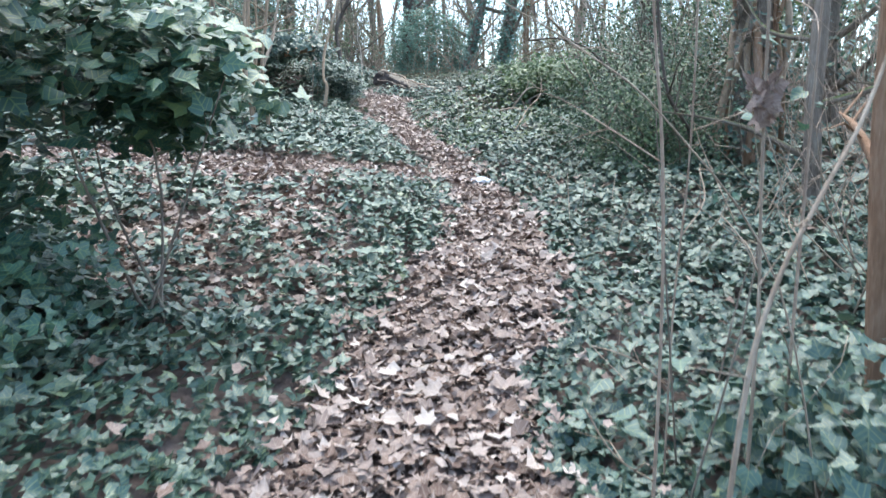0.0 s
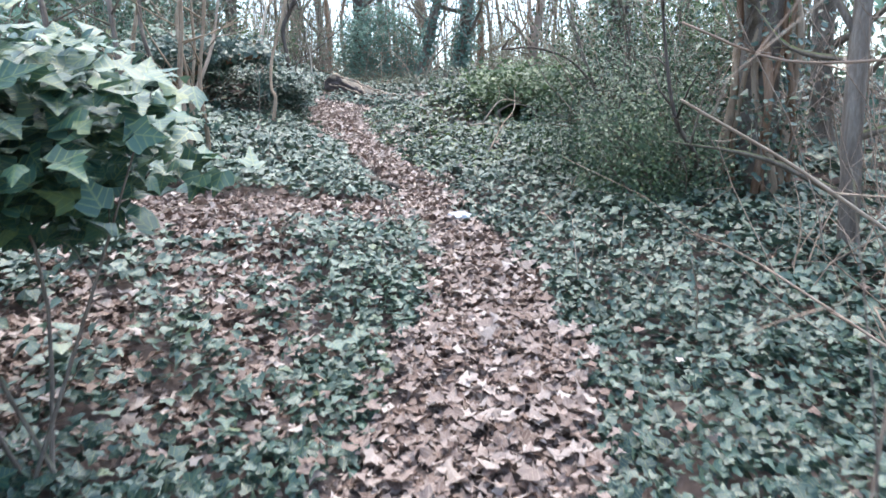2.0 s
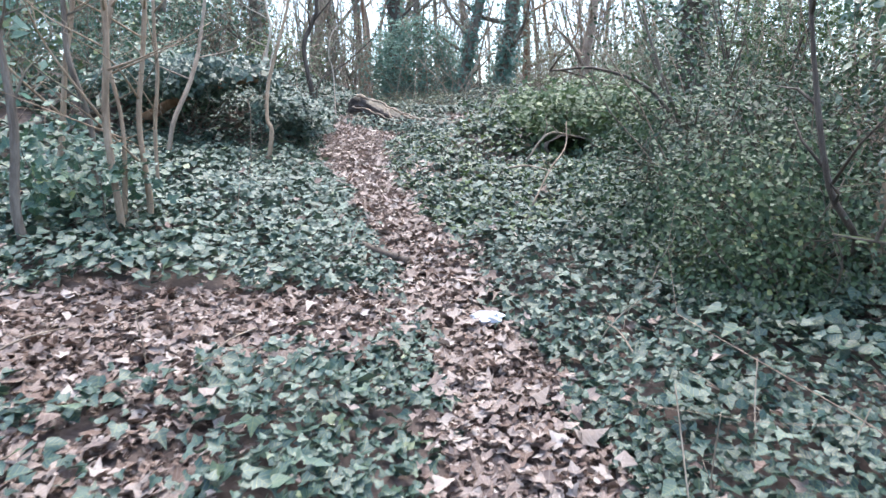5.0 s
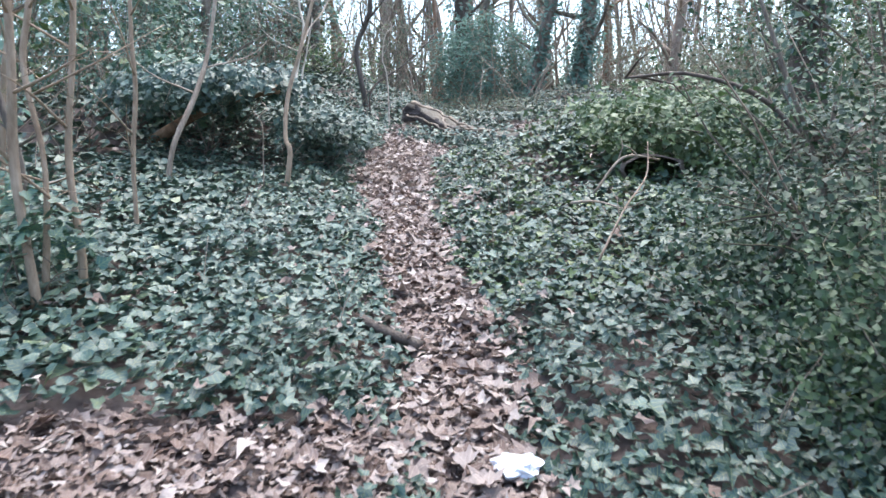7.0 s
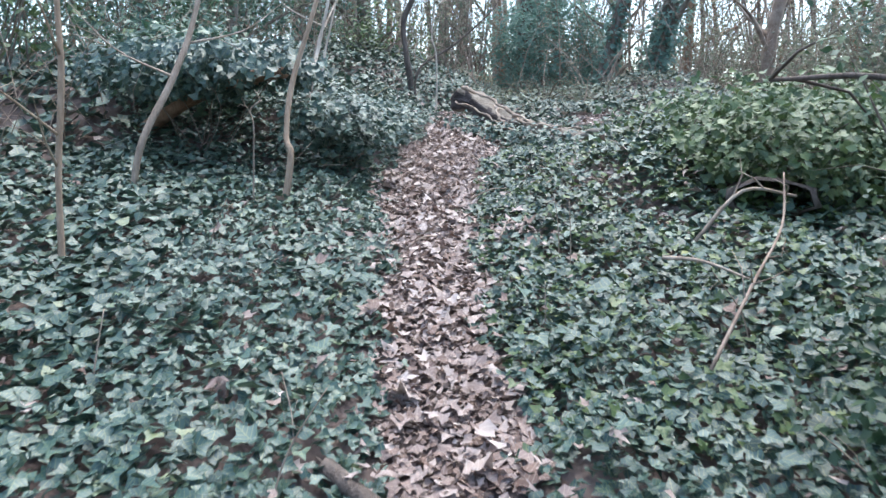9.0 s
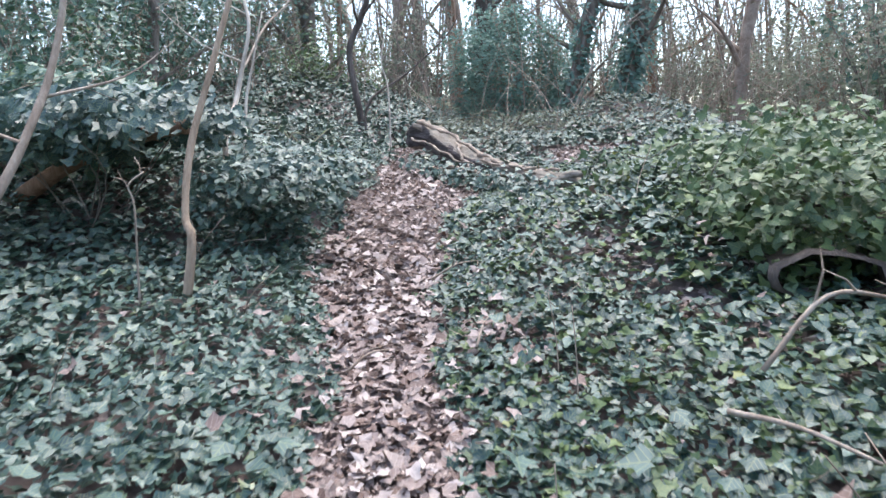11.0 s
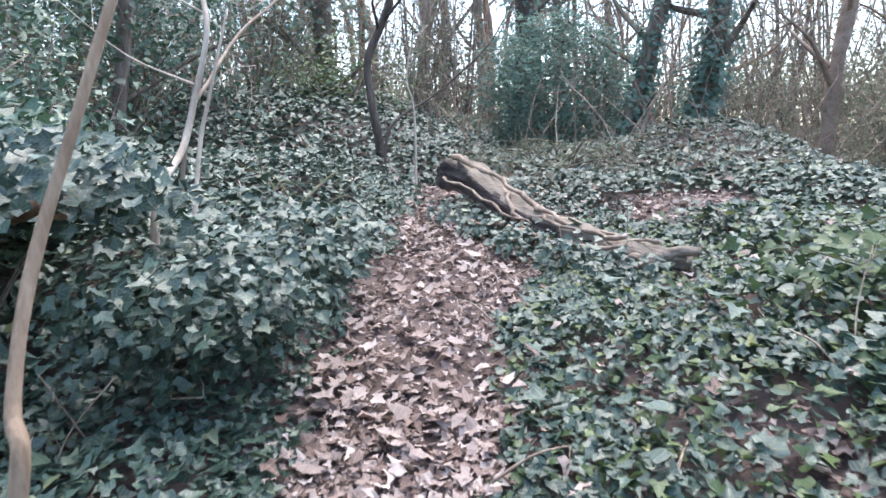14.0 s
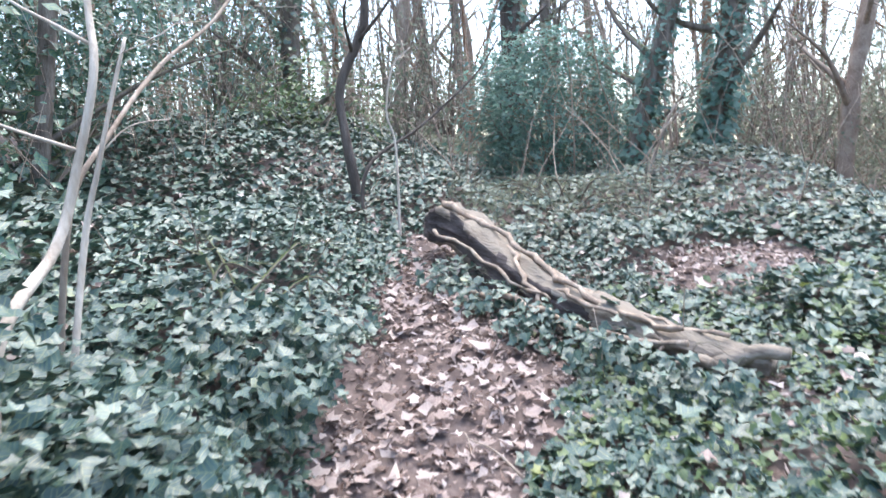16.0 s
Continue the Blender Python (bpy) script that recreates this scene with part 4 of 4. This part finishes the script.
bush("evergreen_shrub", "tall bluish green evergreen shrub among the trunks", (-0.4, 18.4, 3.65), (1.15, 0.95, 1.3), 8000, 0.08, OVAL, SHEEN_EVERGREEN, stems=20, seed=15, shell=0.55, up=1.1, face=0.3, flat=0.3, gaps=0.15)
bush("leaning_shrub", "sparse brownish green shrub behind the log", (-0.3, 15.3, 2.78), (1.3, 0.8, 0.26), 1000, 0.05, OVAL, HAZED_LEAF, stems=18, seed=16, gaps=-0.1)
for i, (x, y, z, rx, rz) in enumerate([(3.5, 19.6, 3.3, 1.3, 1.1), (5.0, 18.6, 3.3, 1.4, 1.2), (6.6, 19.8, 3.8, 1.5, 1.6)]):
    bush("undergrowth_shrub", "pale olive green undergrowth shrub below the bare trees", (x, y, z), (rx, 0.9, rz), 3200, 0.06, DIAMOND, HAZED_LEAF, stems=16, seed=170 + i, shell=0.5)

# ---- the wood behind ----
tree("ivy_clad_tree", "leaning tree trunk thickly clad in ivy", [(0.42, 17.5, 0), (0.6, 17.5, 3.3), (1.0, 17.5, 5.0), (1.7, 17.5, 8)], 0.13, 0.09, BARK, limbs=5, ivy=1500, ivy_size=0.075, seed=31, spread=0.22, ivy_mat=SHEEN_EVERGREEN)
tree("ivy_clad_tree", "upright tree trunk thickly clad in ivy", [(1.45, 17.6, 0), (1.52, 17.6, 3.6), (1.72, 17.6, 5.0), (1.95, 17.7, 9)], 0.15, 0.12, BARK, limbs=5, ivy=2600, ivy_size=0.075, seed=32, spread=0.26, ivy_mat=SHEEN_EVERGREEN)
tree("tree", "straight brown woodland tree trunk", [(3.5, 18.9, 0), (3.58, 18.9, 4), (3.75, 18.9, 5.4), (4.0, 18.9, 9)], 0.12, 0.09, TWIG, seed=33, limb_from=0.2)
tree("tree", "dark trunk with ivy behind the young tree", [(-1.05, 20.5, 0), (-1.0, 20.5, 5), (-0.9, 20.5, 11)], 0.19, 0.15, BARK_DARK, ivy=1000, ivy_size=0.11, seed=37, ivy_mat=SHEEN_EVERGREEN)
tree("tree", "grey trunk in the thicket", [(-3.9, 18.5, 0), (-4.0, 18.5, 5), (-3.9, 18.5, 11)], 0.14, 0.12, BARK, ivy=500, ivy_size=0.11, seed=40, limb_from=0.15, limbs=8)
tree("tree", "slanting brown trunk in the thicket", [(-4.6, 14.0, 0), (-4.5, 14.0, 3.2), (-4.3, 14.1, 5), (-3.9, 14.2, 9)], 0.08, 0.06, BARK, ivy=200, seed=41, limb_from=0.15, limbs=8)
for i in range(96):
    rr = random.Random(100 + i)
    x, y = -21 + 42 * (i + rr.random()) / 84, rr.uniform(20.5, 41)
    if i >= 84:
        x, y = rr.uniform(-14, 14), rr.uniform(-14, -3)
    thick = rr.choice([0.05, 0.07, 0.09, 0.12, 0.2])
    tree("woodland_tree", "bare winter woodland tree with climbing ivy", [(x, y, 0), (x + rr.uniform(-.3, .3), y, float(ground_z(x, y)) + 3), (x + rr.uniform(-.7, .7), y, float(ground_z(x, y)) + 6), (x + rr.uniform(-1.6, 1.6), y, 13)], thick * rr.uniform(0.9, 1.2), thick * 0.5, rr.choice([BARK, TWIG, BARK_RED, BARK_PALE]), limbs=6, limb_len=2.4, ivy=0 if thick < 0.08 else rr.choice([0, 150, 450]), ivy_size=0.15, seed=200 + i, sides=5, group="distant trees", limb_from=0.12, twigs=3, ivy_mat=rr.choice([SHEEN_EVERGREEN, HAZED_LEAF]), spread=0.25)
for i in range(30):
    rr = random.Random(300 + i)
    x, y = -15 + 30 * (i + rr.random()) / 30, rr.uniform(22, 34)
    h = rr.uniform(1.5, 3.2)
    bush("undergrowth_shrub", "thin grey-green woodland shrub with bare twigs", (x, y, float(ground_z(x, y)) + h * 0.7), (1.6, 1.2, h), 1100, 0.1, DIAMOND, HAZED_LEAF, stems=12, seed=300 + i, shell=0.1, gaps=-0.12, freq=2.4)
for i, (x, y, z, rx, ry, rz, m, n) in enumerate([(-5.0, 14.8, 4.4, 1.7, 1.3, 1.9, IVY_BIG, 5200), (-6.8, 12.8, 4.2, 1.8, 1.3, 2.1, SHEEN_EVERGREEN, 4600), (-3.3, 16.9, 3.6, 1.1, 0.9, 0.9, BUSH, 1300), (-2.4, 18.8, 4.3, 1.0, 0.9, 1.5, HAZED_LEAF, 650), (4.8, 16.5, 3.6, 1.6, 1.2, 1.2, HAZED_LEAF, 2000), (6.2, 14.0, 3.6, 1.5, 1.4, 1.5, BUSH, 2200), (2.7, 20.2, 4.2, 1.0, 0.8, 1.4, HAZED_LEAF, 600), (5.0, 19.8, 4.4, 1.4, 1.0, 1.8, HAZED_LEAF, 900), (0.4, 21.0, 4.6, 1.1, 0.9, 1.7, HAZED_LEAF, 500), (-4.4, 12.2, 3.3, 1.0, 1.0, 1.0, IVY_BIG, 1700), (-8.0, 16.5, 5.6, 2.2, 1.4, 2.2, SHEEN_EVERGREEN, 2600), (-4.9, 18.2, 5.4, 1.6, 1.0, 1.7, HAZED_LEAF, 2200), (-10.0, 19.0, 5.6, 2.2, 1.4, 2.4, HAZED_LEAF, 2200)]):
    bush("evergreen_thicket", "leafy thicket mixed with bare shoots", (x, y, z), (rx, ry, rz), int(n * 1.4), 0.075, DIAMOND, m, stems=18, seed=500 + i, shell=0.1, gaps=0.0, freq=2.6)
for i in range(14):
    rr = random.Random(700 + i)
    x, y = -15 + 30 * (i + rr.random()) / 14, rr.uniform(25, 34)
    bush("tall_shrub", "tall thin far shrub with a high twiggy crown", (x, y, float(ground_z(x, y)) + 6.0), (2.6, 1.5, 2.8), 850, 0.11, DIAMOND, HAZED_LEAF, stems=9, seed=700 + i, shell=0.05, gaps=-0.1, freq=2.0, stem_r=0.035)
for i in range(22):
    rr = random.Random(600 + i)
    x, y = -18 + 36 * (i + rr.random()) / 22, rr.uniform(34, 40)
    bush("far_hedge", "low far undergrowth closing the view", (x, y, float(ground_z(x, y)) + 1.2), (2.2, 1.2, 1.3), 520, 0.2, DIAMOND, HAZED_LEAF, stems=5, seed=600 + i, shell=0.1, gaps=0.1, freq=1.5, stem_r=0.03)
for i in range(16):
    rr = random.Random(400 + i)
    side = -1 if i % 2 else 1
    y = -1 + 20 * (i + rr.random()) / 16
    x = side * rr.uniform(4.6, 6.5)
    bush("side_thicket", "dense evergreen thicket closing in the path's side", (x, y, float(ground_z(x, y)) + 1.6), (1.4, 1.5, 2.0), 950, 0.14, DIAMOND, rr.choice([BUSH, SHEEN_EVERGREEN, IVY_BIG]), stems=14, seed=400 + i, shell=0.2, gaps=0.0)
brushwood("brushwood", "tall slender bare stems standing close under the trees", (-13, 13, 21, 33), 240, 8.0, TWIG, seed=9, lean=0.1, r0=0.022)
brushwood("brushwood", "thin bare shoots rising through the evergreen bush", (1.8, 3.2, 6.0, 7.6), 46, 2.1, TWIG, seed=10, lean=0.22, r0=0.004)
brushwood("brushwood", "tangle of bare brown twigs under the trees", (-9, 9, 20, 27), 110, 4.0, seed=3, lean=0.3, r0=0.008)
brushwood("brushwood", "bare twigs of winter undergrowth on the bank", (-6.5, -3.6, 5, 17), 260, 1.8, seed=4, lean=0.4, r0=0.004)
brushwood("brushwood", "bare brown twigs between the trunks", (2.9, 5.5, 1.5, 8.5), 260, 2.2, seed=5, lean=0.4, r0=0.004)
brushwood("brushwood", "brown twiggy tangle beside the start", (1.7, 2.6, 2.8, 4.4), 60, 1.7, seed=8, lean=0.45, r0=0.003)
brushwood("brushwood", "pale slender shoots among the trunks", (-4.5, 5.0, 15.5, 20.5), 110, 2.8, BARK_PALE, seed=7, lean=0.3, r0=0.007)
brushwood("brushwood", "pale dry stalks and twigs behind the log", (-2.5, 5.5, 14.5, 19), 90, 0.8, seed=6, lean=0.45, r0=0.004)

# ---- crumpled wrapper dropped on the path ----
def wrapper():
    bm = bmesh.new()
    bmesh.ops.create_icosphere(bm, subdivisions=3, radius=0.066)
    for v in bm.verts:
        k = noise.noise(v.co * 32) * 0.5 + noise.noise(v.co * 70) * 0.25
        v.co = v.co * (1 + 0.8 * k)
        v.co.z *= 0.55
        v.co.x *= 1.25
    me = bpy.data.meshes.new("wrapper")
    bm.to_mesh(me)
    bm.free()
    me.materials.append(FOIL)
    ob = new("wrapper", me)
    ob.location = (0.33, 5.97, float(ground_z(0.33, 5.97)) + 0.05)
    return tagged(ob, "crumpled white wrapper lying among fallen leaves", "litter")


wrapper()


# ---- rotten hollow log end, added for a dark opening under the brambles ----
def hollow_log_end():
    c0, d = Vector((1.4, 9.4, 2.03)), Vector((0.15, 1.0, -0.05)).normalized()
    b = Builder()
    pts = [c0 + d * (0.06 * i) for i in range(9)]
    b.tube(pts, [0.2 + 0.012 * math.sin(i * 1.7) for i in range(9)], 14, 0.22, cap=False)
    b.tube([p - d * 0.001 for p in pts], [0.178] * 9, 14, 0.22, cap=False)
    b.f.append(tuple(17 * 14 + k for k in range(14)))
    base = 0
    inner = 9 * 14
    for k in range(14):
        k2 = (k + 1) % 14
        b.f.append((base + k, inner + k, inner + k2, base + k2))
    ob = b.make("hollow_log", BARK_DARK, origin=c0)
    ob.data.materials.append(HOLLOW_SHADE)
    # inner faces get the near-black colour that stands in for shade
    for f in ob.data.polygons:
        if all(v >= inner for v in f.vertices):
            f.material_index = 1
    ob.scale = (1.25, 1, 0.55)
    tagged(ob, "rotten hollow log end with painted dark inside, half buried in brambles", "log")


hollow_log_end()


# ---- the nearest single leaves ----
def single_leaves(name, parent, shape, mat, spots, size, lift, kinds=6, **kw):
    meshes = []
    for _ in range(kinds):
        ob = leaves(name, np.zeros((1, 3)), np.array([[0.0, 0.0, 1.0]]), [1.0], shape, mat, tint=np.array([rng.uniform(0.3, 0.9)]), **kw)
        meshes.append(ob.data)
        bpy.data.objects.remove(ob)
    for k, (x, y) in enumerate(spots):
        ob = new(name, meshes[k % kinds])
        s = size * rng.uniform(0.6, 1.25)
        m = pose(x, y, float(ground_z(x, y)) + lift * rng.uniform(0.6, 1.3), rng.uniform(-22, 22), rng.uniform(-22, 22), rng.uniform(0, 360))
        ob.matrix_basis = m @ Matrix.Diagonal((s, s, s, 1))
        ob.parent = parent


ys = rng.uniform(2.0, 13.2, 300)
cs, ws = path_at(ys)
single_leaves("fallen_leaf", LITTER_OB, SYCAMORE, LITTER, list(zip(cs + ws * rng.uniform(-1, 1, 300), ys)), 0.082, 0.045, fold=0.3, curl=0.6)
ys = rng.uniform(2.0, 13.2, 150)
cs, ws = path_at(ys)
for parent, sgn in ((IVY_LEFT, -1), (IVY_RIGHT, 1)):
    xs = cs + sgn * (ws + rng.uniform(0.12, 0.9, 150))
    ok = litter_share(xs, ys) < 0.4
    single_leaves("ivy_leaf", parent, IVY_SHAPE, IVY, list(zip(xs[ok], ys[ok])), 0.085, 0.17)
